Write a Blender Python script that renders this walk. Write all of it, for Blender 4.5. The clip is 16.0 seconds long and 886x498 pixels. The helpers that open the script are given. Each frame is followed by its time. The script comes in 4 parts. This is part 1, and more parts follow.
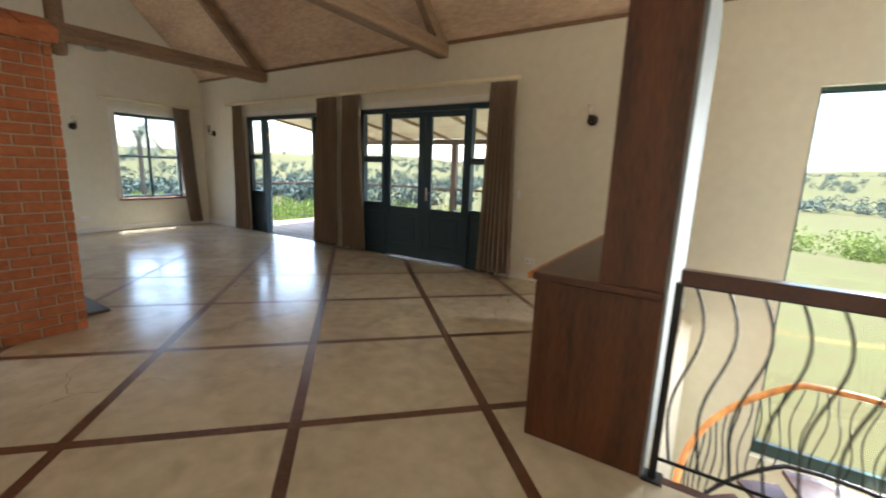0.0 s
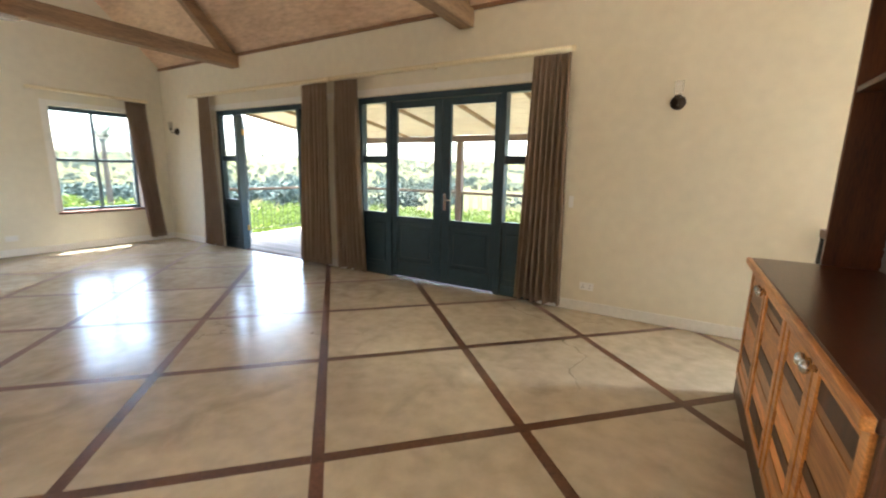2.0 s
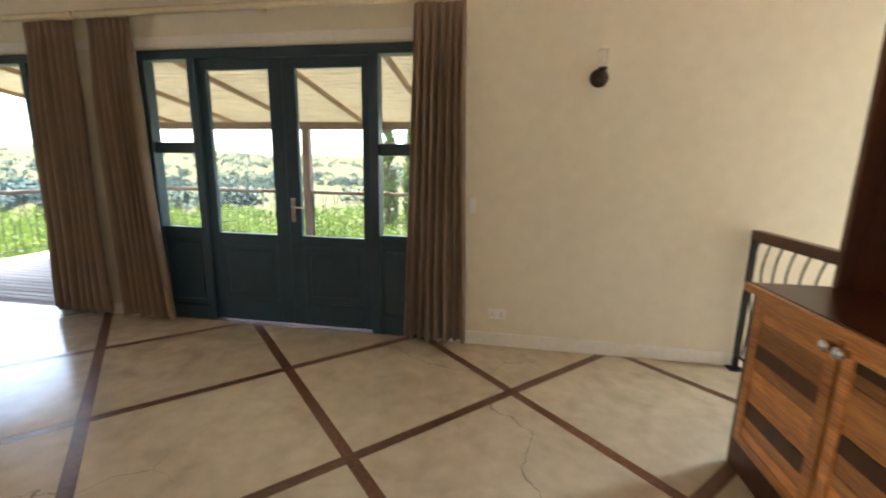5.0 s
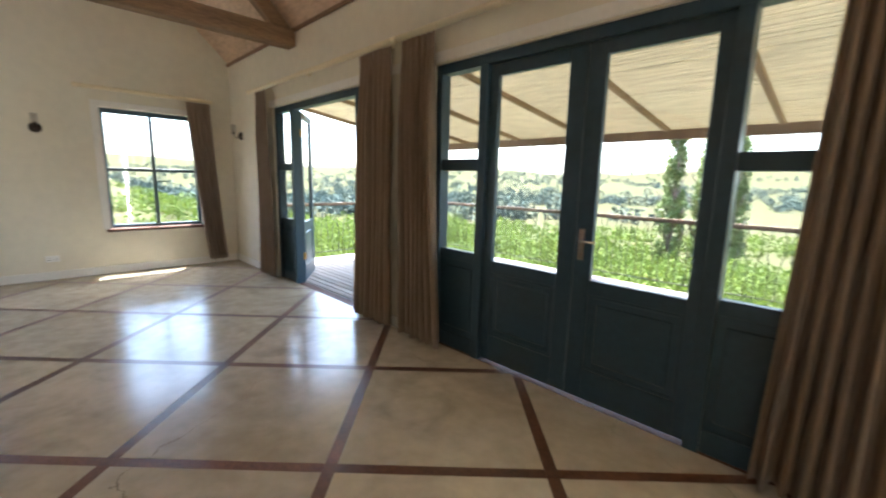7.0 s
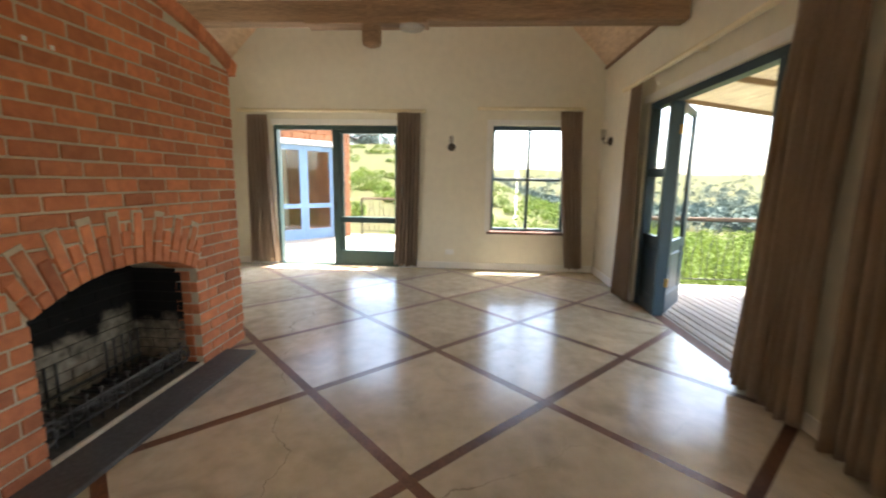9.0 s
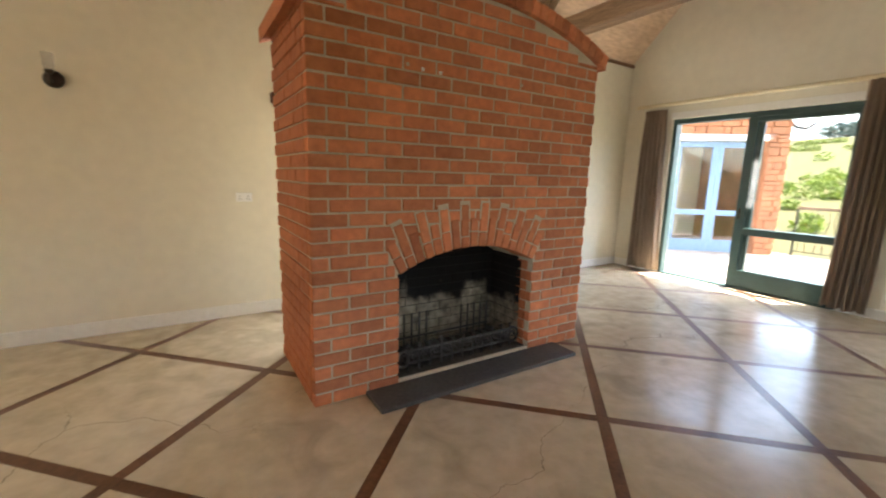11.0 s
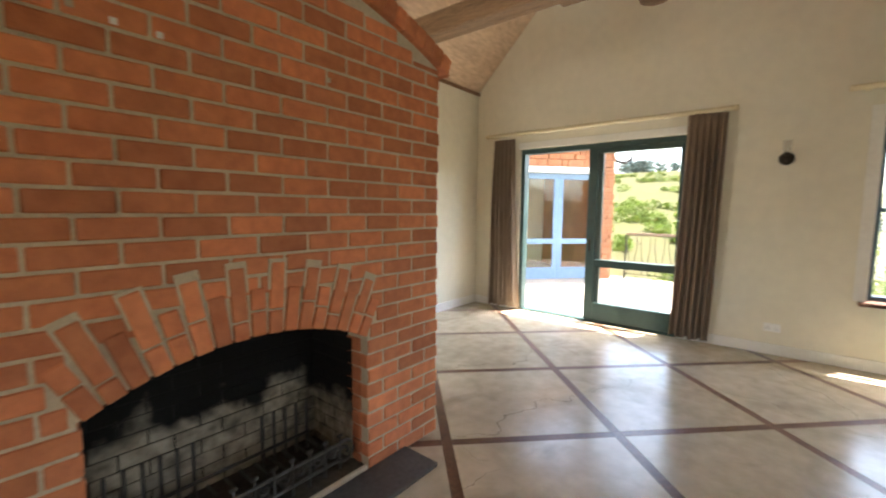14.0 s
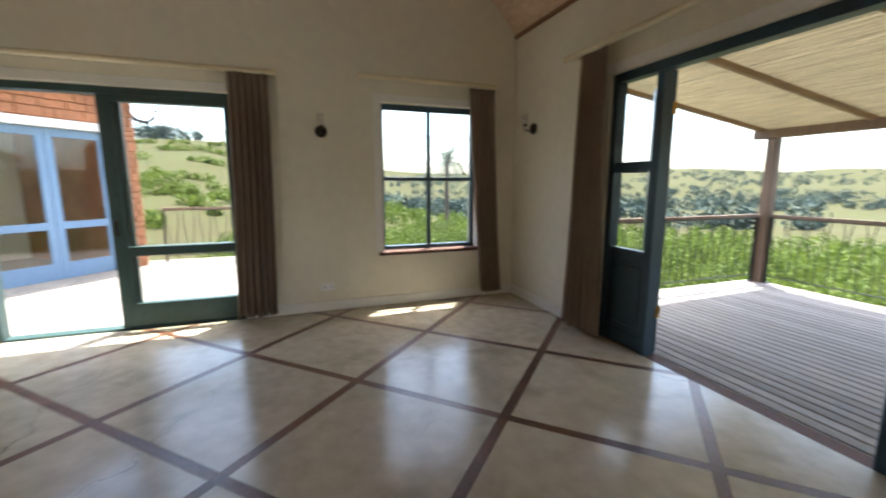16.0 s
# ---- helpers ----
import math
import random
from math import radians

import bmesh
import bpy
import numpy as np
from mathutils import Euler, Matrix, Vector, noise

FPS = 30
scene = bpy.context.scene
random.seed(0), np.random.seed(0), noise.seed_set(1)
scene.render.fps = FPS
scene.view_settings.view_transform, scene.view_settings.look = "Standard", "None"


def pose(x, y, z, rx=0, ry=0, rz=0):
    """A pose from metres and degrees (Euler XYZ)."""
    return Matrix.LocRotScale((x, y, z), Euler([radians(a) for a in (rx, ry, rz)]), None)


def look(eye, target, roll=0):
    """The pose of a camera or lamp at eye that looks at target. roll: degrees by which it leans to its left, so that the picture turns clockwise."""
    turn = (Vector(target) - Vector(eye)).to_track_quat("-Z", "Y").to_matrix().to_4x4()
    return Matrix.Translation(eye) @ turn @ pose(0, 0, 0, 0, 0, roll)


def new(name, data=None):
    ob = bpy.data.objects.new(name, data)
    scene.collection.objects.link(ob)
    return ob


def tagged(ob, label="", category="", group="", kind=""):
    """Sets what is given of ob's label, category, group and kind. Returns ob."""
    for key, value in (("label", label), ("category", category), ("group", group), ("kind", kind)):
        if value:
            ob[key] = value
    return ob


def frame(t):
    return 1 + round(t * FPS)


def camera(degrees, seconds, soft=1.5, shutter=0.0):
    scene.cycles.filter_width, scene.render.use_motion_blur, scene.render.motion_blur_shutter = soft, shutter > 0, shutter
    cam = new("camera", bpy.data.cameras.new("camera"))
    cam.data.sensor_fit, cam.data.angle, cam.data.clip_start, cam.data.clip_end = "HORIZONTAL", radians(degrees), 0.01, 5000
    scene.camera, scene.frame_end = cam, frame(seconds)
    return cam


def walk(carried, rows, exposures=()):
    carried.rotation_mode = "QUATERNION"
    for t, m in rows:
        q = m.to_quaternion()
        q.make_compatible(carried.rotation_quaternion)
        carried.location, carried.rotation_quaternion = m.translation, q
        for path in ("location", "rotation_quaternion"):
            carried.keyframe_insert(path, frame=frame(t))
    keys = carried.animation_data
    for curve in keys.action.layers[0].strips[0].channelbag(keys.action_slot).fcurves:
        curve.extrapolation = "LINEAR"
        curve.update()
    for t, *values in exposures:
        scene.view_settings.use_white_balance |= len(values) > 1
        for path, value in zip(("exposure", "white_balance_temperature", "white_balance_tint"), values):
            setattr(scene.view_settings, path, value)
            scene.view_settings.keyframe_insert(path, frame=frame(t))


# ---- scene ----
cam = camera(94.3, 16.0, soft=2.0, shutter=0.35)
PATH = [
    (0, (0.023, -0.099, 1.535), (-1.033, 1.557, 1.158), 2.1),
    (0.5, (-0.324, 0.074, 1.539), (-1.539, 1.616, 1.161), 1.8),
    (1, (-0.614, 0.331, 1.551), (-1.882, 1.834, 1.184), 1.9),
    (1.5, (-0.91, 0.554, 1.535), (-2.079, 2.136, 1.175), 1.9),
    (2, (-1.188, 0.797, 1.537), (-2.177, 2.495, 1.163), 1.2),
    (2.5, (-1.402, 1.075, 1.541), (-2.038, 2.936, 1.17), 1.23),
    (3, (-1.606, 1.212, 1.555), (-1.715, 3.172, 1.17), 1.06),
    (3.2, (-1.676, 1.24, 1.564), (-1.591, 3.199, 1.17), 0.87),
    (3.725, (-1.822, 1.399, 1.566), (-1.468, 3.323, 1.165), 0.69),
    (4.25, (-1.886, 1.62, 1.552), (-1.678, 3.566, 1.154), 0.72),
    (4.775, (-1.928, 1.887, 1.534), (-2.077, 3.841, 1.144), 0.91),
    (5.3, (-2.005, 2.187, 1.528), (-2.512, 4.083, 1.143), 1.3),
    (5.5, (-2.068, 2.287, 1.521), (-2.671, 4.153, 1.127), 1.6),
    (6, (-2.178, 2.569, 1.51), (-3.04, 4.335, 1.137), 1.9),
    (6.5, (-2.355, 2.757, 1.51), (-3.473, 4.378, 1.16), 1.7),
    (7, (-2.612, 2.875, 1.546), (-4.013, 4.263, 1.216), 1.4),
    (7.5, (-2.809, 2.99, 1.541), (-4.455, 4.082, 1.232), 1.4),
    (8, (-2.963, 3.16, 1.56), (-4.802, 3.881, 1.247), 1.0),
    (8.5, (-3.191, 3.226, 1.512), (-5.142, 3.541, 1.205), 0.9),
    (9, (-3.4, 3.286, 1.525), (-5.371, 3.165, 1.204), 1.0),
    (9.5, (-3.603, 3.403, 1.505), (-5.481, 2.801, 1.173), 1.0),
    (10, (-3.724, 3.487, 1.492), (-5.394, 2.44, 1.153), 1.1),
    (10.2, (-3.755, 3.507, 1.505), (-5.318, 2.306, 1.162), 1.1),
    (10.725, (-3.904, 3.578, 1.485), (-5.128, 2.031, 1.137), 1.41),
    (11.25, (-4.051, 3.645, 1.492), (-4.947, 1.885, 1.148), 1.61),
    (11.775, (-4.206, 3.644, 1.505), (-4.906, 1.797, 1.177), 1.76),
    (12.3, (-4.376, 3.512, 1.507), (-5.124, 1.681, 1.212), 1.9),
    (12.5, (-4.412, 3.461, 1.516), (-5.215, 1.649, 1.246), 1.6),
    (13, (-4.557, 3.258, 1.527), (-5.563, 1.544, 1.3), 1.25),
    (13.5, (-4.747, 3.088, 1.526), (-6.023, 1.561, 1.33), 0.8),
    (14, (-4.93, 2.932, 1.547), (-6.475, 1.678, 1.357), 0.6),
    (14.5, (-5.075, 2.746, 1.553), (-6.857, 1.863, 1.344), 0.3),
    (15, (-5.229, 2.606, 1.545), (-7.169, 2.184, 1.301), 0.2),
    (15.5, (-5.441, 2.549, 1.534), (-7.417, 2.681, 1.253), 0.2),
    (16, (-5.595, 2.613, 1.538), (-7.451, 3.289, 1.221), 0.0),
]
# the clip's own exposure: stops, white balance and tint
EXPOSURES = [(0.0, 3.18, 5950, 6), (1.0, 3.83, 5950, 6), (3.0, 4.03, 6200, 7), (5.5, 3.63, 6000, 7), (7.0, 3.6, 5850, 6), (8.5, 3.48, 6300, 7), (9.5, 3.6, 6800, 8), (13.0, 3.75, 6350, 9), (14.5, 3.53, 6850, 8), (15.0, 3.55, 6800, 8), (15.5, 3.3, 6500, 7), (16.0, 2.72, 6200, 6)]
walk(cam, [(t, look(eye, target, roll)) for t, eye, target, roll in PATH], EXPOSURES)

# ---- light ----
SUN_DIR = Vector((0.67, -0.47, -2.45)).normalized()      # the way the sun's rays go
world = bpy.data.worlds.new("sky")
scene.world = world
world.use_nodes = True
wn = world.node_tree.nodes
sky = wn.new("ShaderNodeTexSky")
sky.sky_type = "NISHITA"
sky.sun_disc = False
sky.sun_elevation = radians(71.5)
sky.sun_rotation = math.atan2(-SUN_DIR.x, -SUN_DIR.y)
sky.dust_density = 3.0
wn["Background"].inputs["Strength"].default_value = 0.15
world.node_tree.links.new(sky.outputs[0], wn["Background"].inputs["Color"])
sun = new("sun", bpy.data.lights.new("sun", "SUN"))
sun.data.energy, sun.data.angle, sun.data.color = 3.2, radians(0.5), (1.0, 0.95, 0.87)
sun.rotation_mode = "QUATERNION"
sun.rotation_quaternion = SUN_DIR.to_track_quat("-Z", "Y")


def daylight(place, towards, wide, high, watts):
    """Sky light at a window's opening."""
    lamp = new("window_light", bpy.data.lights.new("window_light", "AREA"))
    lamp.data.shape, lamp.data.size, lamp.data.size_y = "RECTANGLE", wide, high
    lamp.data.energy, lamp.data.color = watts, (1.0, 0.97, 0.92)
    lamp.matrix_world = look(place, towards)


daylight((1.9, 5.54, 0.6), (1.9, 0.0, 0.6), 0.72, 3.4, 36)       # in the tall stair window
daylight((-5.72, -1.05, 1.49), (-5.72, 5.0, 1.6), 1.25, 1.15, 4)  # in the glazed door behind the chimney


# ---- materials ----
def material(name, colour, rough=0.6, metal=0.0, spots=(), scale=6.0, amount=0.25, bump=0.0, bump_scale=60.0, stretch=(1, 1, 1), rand=0.0, spec=0.5, sheen=0.0, turn=0.0):
    """Base colour with broad stains and fine grain, a little relief, and a change from piece to piece."""
    m = bpy.data.materials.new(name)
    m.use_nodes = True
    n, l = m.node_tree.nodes, m.node_tree.links
    b = n["Principled BSDF"]
    b.inputs["Roughness"].default_value, b.inputs["Metallic"].default_value = rough, metal
    b.inputs["Specular IOR Level"].default_value = spec
    b.inputs["Sheen Weight"].default_value = sheen
    co = n.new("ShaderNodeTexCoord")
    mp = n.new("ShaderNodeMapping")
    mp.inputs["Scale"].default_value = stretch
    mp.inputs["Rotation"].default_value = (0, 0, radians(turn))
    l.new(co.outputs["Object"], mp.inputs["Vector"])
    big, fine = n.new("ShaderNodeTexNoise"), n.new("ShaderNodeTexNoise")
    big.inputs["Scale"].default_value, big.inputs["Detail"].default_value = scale * 0.25, 5
    fine.inputs["Scale"].default_value, fine.inputs["Detail"].default_value = scale * 3, 6
    src = mp.outputs["Vector"]
    if rand:
        info, add = n.new("ShaderNodeObjectInfo"), n.new("ShaderNodeVectorMath")
        mul = n.new("ShaderNodeMath")
        mul.operation, mul.inputs[1].default_value = "MULTIPLY", 37.0
        l.new(info.outputs["Random"], mul.inputs[0])
        l.new(src, add.inputs[0])
        l.new(mul.outputs[0], add.inputs[1])
        src = add.outputs["Vector"]
    l.new(src, big.inputs["Vector"])
    l.new(src, fine.inputs["Vector"])
    mix = n.new("ShaderNodeMath")
    mix.operation = "ADD"
    l.new(big.outputs["Fac"], mix.inputs[0])
    l.new(fine.outputs["Fac"], mix.inputs[1])
    ramp = n.new("ShaderNodeValToRGB")
    e = ramp.color_ramp.elements
    e[0].position, e[1].position = 0.36, 0.64
    dark = [c * (1 - amount) for c in colour]
    light = [min(1, c * (1 + amount * 0.7)) for c in colour]
    if spots:
        dark = spots
    e[0].color, e[1].color = (*dark, 1), (*light, 1)
    half = n.new("ShaderNodeMath")
    half.operation, half.inputs[1].default_value = "MULTIPLY", 0.5
    l.new(mix.outputs[0], half.inputs[0])
    l.new(half.outputs[0], ramp.inputs["Fac"])
    out = ramp.outputs["Color"]
    if rand:
        hsv = n.new("ShaderNodeHueSaturation")
        rng = n.new("ShaderNodeMapRange")
        rng.inputs["To Min"].default_value, rng.inputs["To Max"].default_value = 1 - rand, 1 + rand
        l.new(info.outputs["Random"], rng.inputs["Value"])
        l.new(rng.outputs[0], hsv.inputs["Value"])
        l.new(out, hsv.inputs["Color"])
        out = hsv.outputs["Color"]
    l.new(out, b.inputs["Base Color"])
    if bump:
        bn, tex = n.new("ShaderNodeBump"), n.new("ShaderNodeTexNoise")
        tex.inputs["Scale"].default_value, tex.inputs["Detail"].default_value = bump_scale, 4
        l.new(src, tex.inputs["Vector"])
        bn.inputs["Strength"].default_value, bn.inputs["Distance"].default_value = bump, 0.01
        l.new(tex.outputs["Fac"], bn.inputs["Height"])
        l.new(bn.outputs["Normal"], b.inputs["Normal"])
    return m


def rough_noise(m, low, high, scale):
    """Lets the gloss of a material change over the surface."""
    n, l = m.node_tree.nodes, m.node_tree.links
    tex, rng, co = n.new("ShaderNodeTexNoise"), n.new("ShaderNodeMapRange"), n.new("ShaderNodeNewGeometry")
    tex.inputs["Scale"].default_value, tex.inputs["Detail"].default_value = scale, 5
    rng.inputs["From Min"].default_value, rng.inputs["From Max"].default_value = 0.3, 0.7
    rng.inputs["To Min"].default_value, rng.inputs["To Max"].default_value = low, high
    l.new(co.outputs["Position"], tex.inputs["Vector"])
    l.new(tex.outputs["Fac"], rng.inputs["Value"])
    l.new(rng.outputs[0], n["Principled BSDF"].inputs["Roughness"])
    return m


PLASTER = material("cream_plaster", (0.80, 0.76, 0.64), 0.85, amount=0.05, scale=3, bump=0.12, bump_scale=45)
WHITE = material("white_paint", (0.85, 0.84, 0.80), 0.5, amount=0.06, scale=8, bump=0.05)
SCREED = rough_noise(material("polished_screed", (0.62, 0.555, 0.43), 0.2, spots=(0.49, 0.43, 0.315), amount=0.12, scale=2.6, bump=0.04, bump_scale=4, rand=0.06), 0.13, 0.27, 2.2)


def cracked(m, stain):
    """Worn patches a hand or two wide and a few hairline cracks over a screed."""
    n, l = m.node_tree.nodes, m.node_tree.links
    b = n["Principled BSDF"]
    geo, warp, add = n.new("ShaderNodeNewGeometry"), n.new("ShaderNodeTexNoise"), n.new("ShaderNodeVectorMath")
    warp.inputs["Scale"].default_value, warp.inputs["Detail"].default_value = 1.6, 6
    l.new(geo.outputs["Position"], warp.inputs["Vector"])
    add.operation = "MULTIPLY_ADD"
    add.inputs[1].default_value = (0.9, 0.9, 0.0)
    l.new(warp.outputs["Color"], add.inputs[0])
    l.new(geo.outputs["Position"], add.inputs[2])
    cell, thin, patch, keep = n.new("ShaderNodeTexVoronoi"), n.new("ShaderNodeMapRange"), n.new("ShaderNodeTexNoise"), n.new("ShaderNodeMapRange")
    cell.feature = "DISTANCE_TO_EDGE"
    cell.inputs["Scale"].default_value = 0.45
    l.new(add.outputs[0], cell.inputs["Vector"])
    thin.inputs["From Max"].default_value = 0.0022
    thin.inputs["To Min"].default_value, thin.inputs["To Max"].default_value = 0.7, 0.0
    l.new(cell.outputs["Distance"], thin.inputs["Value"])
    patch.inputs["Scale"].default_value, patch.inputs["Detail"].default_value = 0.55, 2
    l.new(geo.outputs["Position"], patch.inputs["Vector"])
    keep.inputs["From Min"].default_value, keep.inputs["From Max"].default_value = 0.47, 0.56
    l.new(patch.outputs["Fac"], keep.inputs["Value"])
    both = n.new("ShaderNodeMath")
    both.operation = "MULTIPLY"
    l.new(thin.outputs[0], both.inputs[0])
    l.new(keep.outputs[0], both.inputs[1])
    blot, spread = n.new("ShaderNodeTexNoise"), n.new("ShaderNodeMapRange")
    blot.inputs["Scale"].default_value, blot.inputs["Detail"].default_value, blot.inputs["Distortion"].default_value = 2.4, 8, 0.8
    l.new(geo.outputs["Position"], blot.inputs["Vector"])
    spread.inputs["From Min"].default_value, spread.inputs["From Max"].default_value = 0.54, 0.74
    spread.inputs["To Max"].default_value = 0.55
    l.new(blot.outputs["Fac"], spread.inputs["Value"])
    src = b.inputs["Base Color"].links[0].from_socket
    for fac, colour in ((spread.outputs[0], stain), (both.outputs[0], (0.10, 0.08, 0.06))):
        mix = n.new("ShaderNodeMix")
        mix.data_type = "RGBA"
        l.new(fac, mix.inputs[0])
        l.new(src, mix.inputs[6])
        mix.inputs[7].default_value = (*colour, 1)
        src = mix.outputs[2]
    l.new(src, b.inputs["Base Color"])


cracked(SCREED, (0.33, 0.28, 0.20))
STRIP = material("dark_wood_strip", (0.15, 0.068, 0.036), 0.3, amount=0.4, scale=14, stretch=(1, 1, 1), rand=0.25, bump=0.1)
PLY = material("limed_plywood", (0.70, 0.53, 0.38), 0.75, spots=(0.55, 0.38, 0.26), amount=0.25, scale=4, stretch=(0.6, 2.0, 2.0), bump=0.08)
BEAM = material("old_timber", (0.30, 0.19, 0.11), 0.75, amount=0.4, scale=8, stretch=(6, 0.5, 6), bump=0.3, bump_scale=12)
CORNICE = material("cornice_wood", (0.30, 0.17, 0.10), 0.7, amount=0.25, scale=8)
TEAL = material("teal_paint", (0.028, 0.062, 0.092), 0.38, amount=0.18, scale=7, bump=0.06)
GREEN = material("green_paint", (0.035, 0.075, 0.072), 0.4, amount=0.18, scale=7, bump=0.06)
BLUE = material("pale_blue_paint", (0.15, 0.235, 0.36), 0.5, amount=0.1, scale=7)
BRICK = material("face_brick", (0.62, 0.235, 0.11), 0.85, spots=(0.50, 0.165, 0.078), amount=0.2, scale=6, rand=0.24, bump=0.45, bump_scale=90)
MORTAR = material("mortar", (0.62, 0.54, 0.41), 0.95, amount=0.2, scale=30, bump=0.6, bump_scale=120)
FIREBRICK = material("sooty_firebrick", (0.48, 0.42, 0.33), 0.95, spots=(0.15, 0.13, 0.10), amount=0.3, scale=5.0, bump=0.4)
SOOT = material("soot", (0.012, 0.011, 0.010), 0.95, amount=0.4, scale=8)
ASH = material("ash", (0.075, 0.066, 0.056), 0.95, amount=0.5, scale=9, bump=0.5, bump_scale=40)
SLATE = material("slate_slab", (0.085, 0.085, 0.085), 0.55, amount=0.3, scale=12, bump=0.25, bump_scale=30)
STONE = material("split_slate", (0.30, 0.315, 0.29), 0.38, amount=0.45, scale=14, bump=0.8, bump_scale=70, rand=0.3)
IRON = material("wrought_iron", (0.028, 0.027, 0.026), 0.5, metal=0.6, amount=0.3, scale=20, bump=0.2)
CLOTH = material("taupe_cloth", (0.41, 0.315, 0.24), 0.95, amount=0.12, scale=40, bump=0.15, bump_scale=300, stretch=(1, 1, 0.3), sheen=0.3)
MAHOG = material("red_brown_wood", (0.095, 0.029, 0.009), 0.40, amount=0.6, scale=7, stretch=(8, 8, 0.6), bump=0.06, rand=0.2)
PANEL = material("golden_panel_wood", (0.66, 0.30, 0.09), 0.33, spots=(0.36, 0.125, 0.034), amount=0.35, scale=7, stretch=(8, 0.5, 8), bump=0.06, rand=0.55)
TOPWOOD = material("dark_top_wood", (0.085, 0.028, 0.014), 0.28, amount=0.35, scale=6, stretch=(6, 0.6, 6), bump=0.04)
CHROME = material("brushed_metal", (0.70, 0.70, 0.70), 0.25, metal=1.0, amount=0.05)
BRASS = material("brass", (0.55, 0.33, 0.08), 0.35, metal=1.0, amount=0.15)
BRONZE = material("dark_bronze", (0.040, 0.030, 0.024), 0.4, metal=0.7, amount=0.3, scale=15)
OPAL = material("opal_glass", (0.80, 0.78, 0.74), 0.3, amount=0.03)
PLASTIC = material("white_plastic", (0.90, 0.90, 0.88), 0.35, amount=0.03)
GREY = material("grey_board", (0.22, 0.24, 0.25), 0.6, amount=0.15, scale=6)
RAFTER = material("pale_rafter", (0.30, 0.20, 0.12), 0.8, amount=0.25, scale=9, stretch=(7, 0.6, 7))
GRATE = material("worn_iron", (0.085, 0.082, 0.078), 0.45, metal=0.5, amount=0.4, scale=25, bump=0.3)
RAILPAINT = material("cream_rail", (0.86, 0.77, 0.56), 0.5, amount=0.08, scale=8)
DARK = material("dark_slot", (0.02, 0.02, 0.02), 0.6, amount=0.1)
SILL = material("brown_sill", (0.11, 0.045, 0.026), 0.75, amount=0.3, scale=9)
DECK = material("weathered_deck", (0.29, 0.255, 0.23), 0.8, amount=0.3, scale=8, stretch=(0.6, 8, 8), rand=0.2, bump=0.3)
PALE_DECK = material("pale_paving", (0.28, 0.25, 0.215), 0.9, spec=0.15, amount=0.15, scale=6, rand=0.1, bump=0.2)
REED = material("reed", (0.72, 0.66, 0.52), 0.85, amount=0.3, scale=10, stretch=(1, 10, 10), rand=0.15)
POST = material("grey_post_wood", (0.20, 0.135, 0.095), 0.8, amount=0.3, scale=9, stretch=(7, 7, 0.6), bump=0.3, bump_scale=20)
STONEWALL = material("red_stone", (0.40, 0.17, 0.085), 0.9, amount=0.35, scale=9, rand=0.35, bump=0.6, bump_scale=20)
GRASS = material("grass", (0.050, 0.054, 0.021), 0.95, spots=(0.058, 0.050, 0.025), amount=0.25, spec=0.05, scale=0.16, bump=0.4, bump_scale=12)
LEAF = material("shrub_leaf", (0.105, 0.138, 0.022), 0.7, spots=(0.045, 0.070, 0.012), spec=0.2, amount=0.5, scale=2.0)
# leaf green paled towards blue-grey: the air's haze is painted into this colour
HAZELEAF = material("hazed_leaf", (0.075, 0.098, 0.080), 0.85, spec=0.1, amount=0.35, scale=0.4)
POPLAR = material("poplar_leaf", (0.16, 0.20, 0.07), 0.8, spec=0.15, amount=0.4, scale=2)
BARK = material("bark", (0.12, 0.085, 0.06), 0.9, amount=0.4, scale=8, bump=0.5)


def glass_material():
    m = bpy.data.materials.new("window_glass")
    m.use_nodes = True
    n, l = m.node_tree.nodes, m.node_tree.links
    n.remove(n["Principled BSDF"])
    tr, gl, mx = (n.new("ShaderNode" + k) for k in ("BsdfTransparent", "BsdfGlossy", "MixShader"))
    gl.inputs["Roughness"].default_value = 0.02
    tr.inputs["Color"].default_value = (0.98, 0.985, 0.98, 1)
    mx.inputs[0].default_value = 0.045
    l.new(tr.outputs[0], mx.inputs[1])
    l.new(gl.outputs[0], mx.inputs[2])
    l.new(mx.outputs[0], n["Material Output"].inputs["Surface"])
    return m


GLASS = glass_material()


def sooty(m):
    """Soot that has settled on the upper lining with a ragged lower edge, and a streak of pale ash below."""
    n, l = m.node_tree.nodes, m.node_tree.links
    b = n["Principled BSDF"]
    geo, sep, tex = n.new("ShaderNodeNewGeometry"), n.new("ShaderNodeSeparateXYZ"), n.new("ShaderNodeTexNoise")
    add, rng, mix = n.new("ShaderNodeMath"), n.new("ShaderNodeMapRange"), n.new("ShaderNodeMix")
    tex.inputs["Scale"].default_value, tex.inputs["Detail"].default_value = 3.2, 7
    l.new(geo.outputs["Position"], sep.inputs[0])
    l.new(geo.outputs["Position"], tex.inputs["Vector"])
    add.operation = "MULTIPLY_ADD"
    add.inputs[1].default_value = 1.15
    l.new(tex.outputs["Fac"], add.inputs[0])
    l.new(sep.outputs["Z"], add.inputs[2])
    rng.inputs["From Min"].default_value, rng.inputs["From Max"].default_value = 0.86, 1.06
    l.new(add.outputs[0], rng.inputs["Value"])
    mix.data_type = "RGBA"
    l.new(rng.outputs[0], mix.inputs[0])
    l.new(b.inputs["Base Color"].links[0].from_socket, mix.inputs[6])
    mix.inputs[7].default_value = (0.006, 0.005, 0.005, 1)
    l.new(mix.outputs[2], b.inputs["Base Color"])


sooty(FIREBRICK)


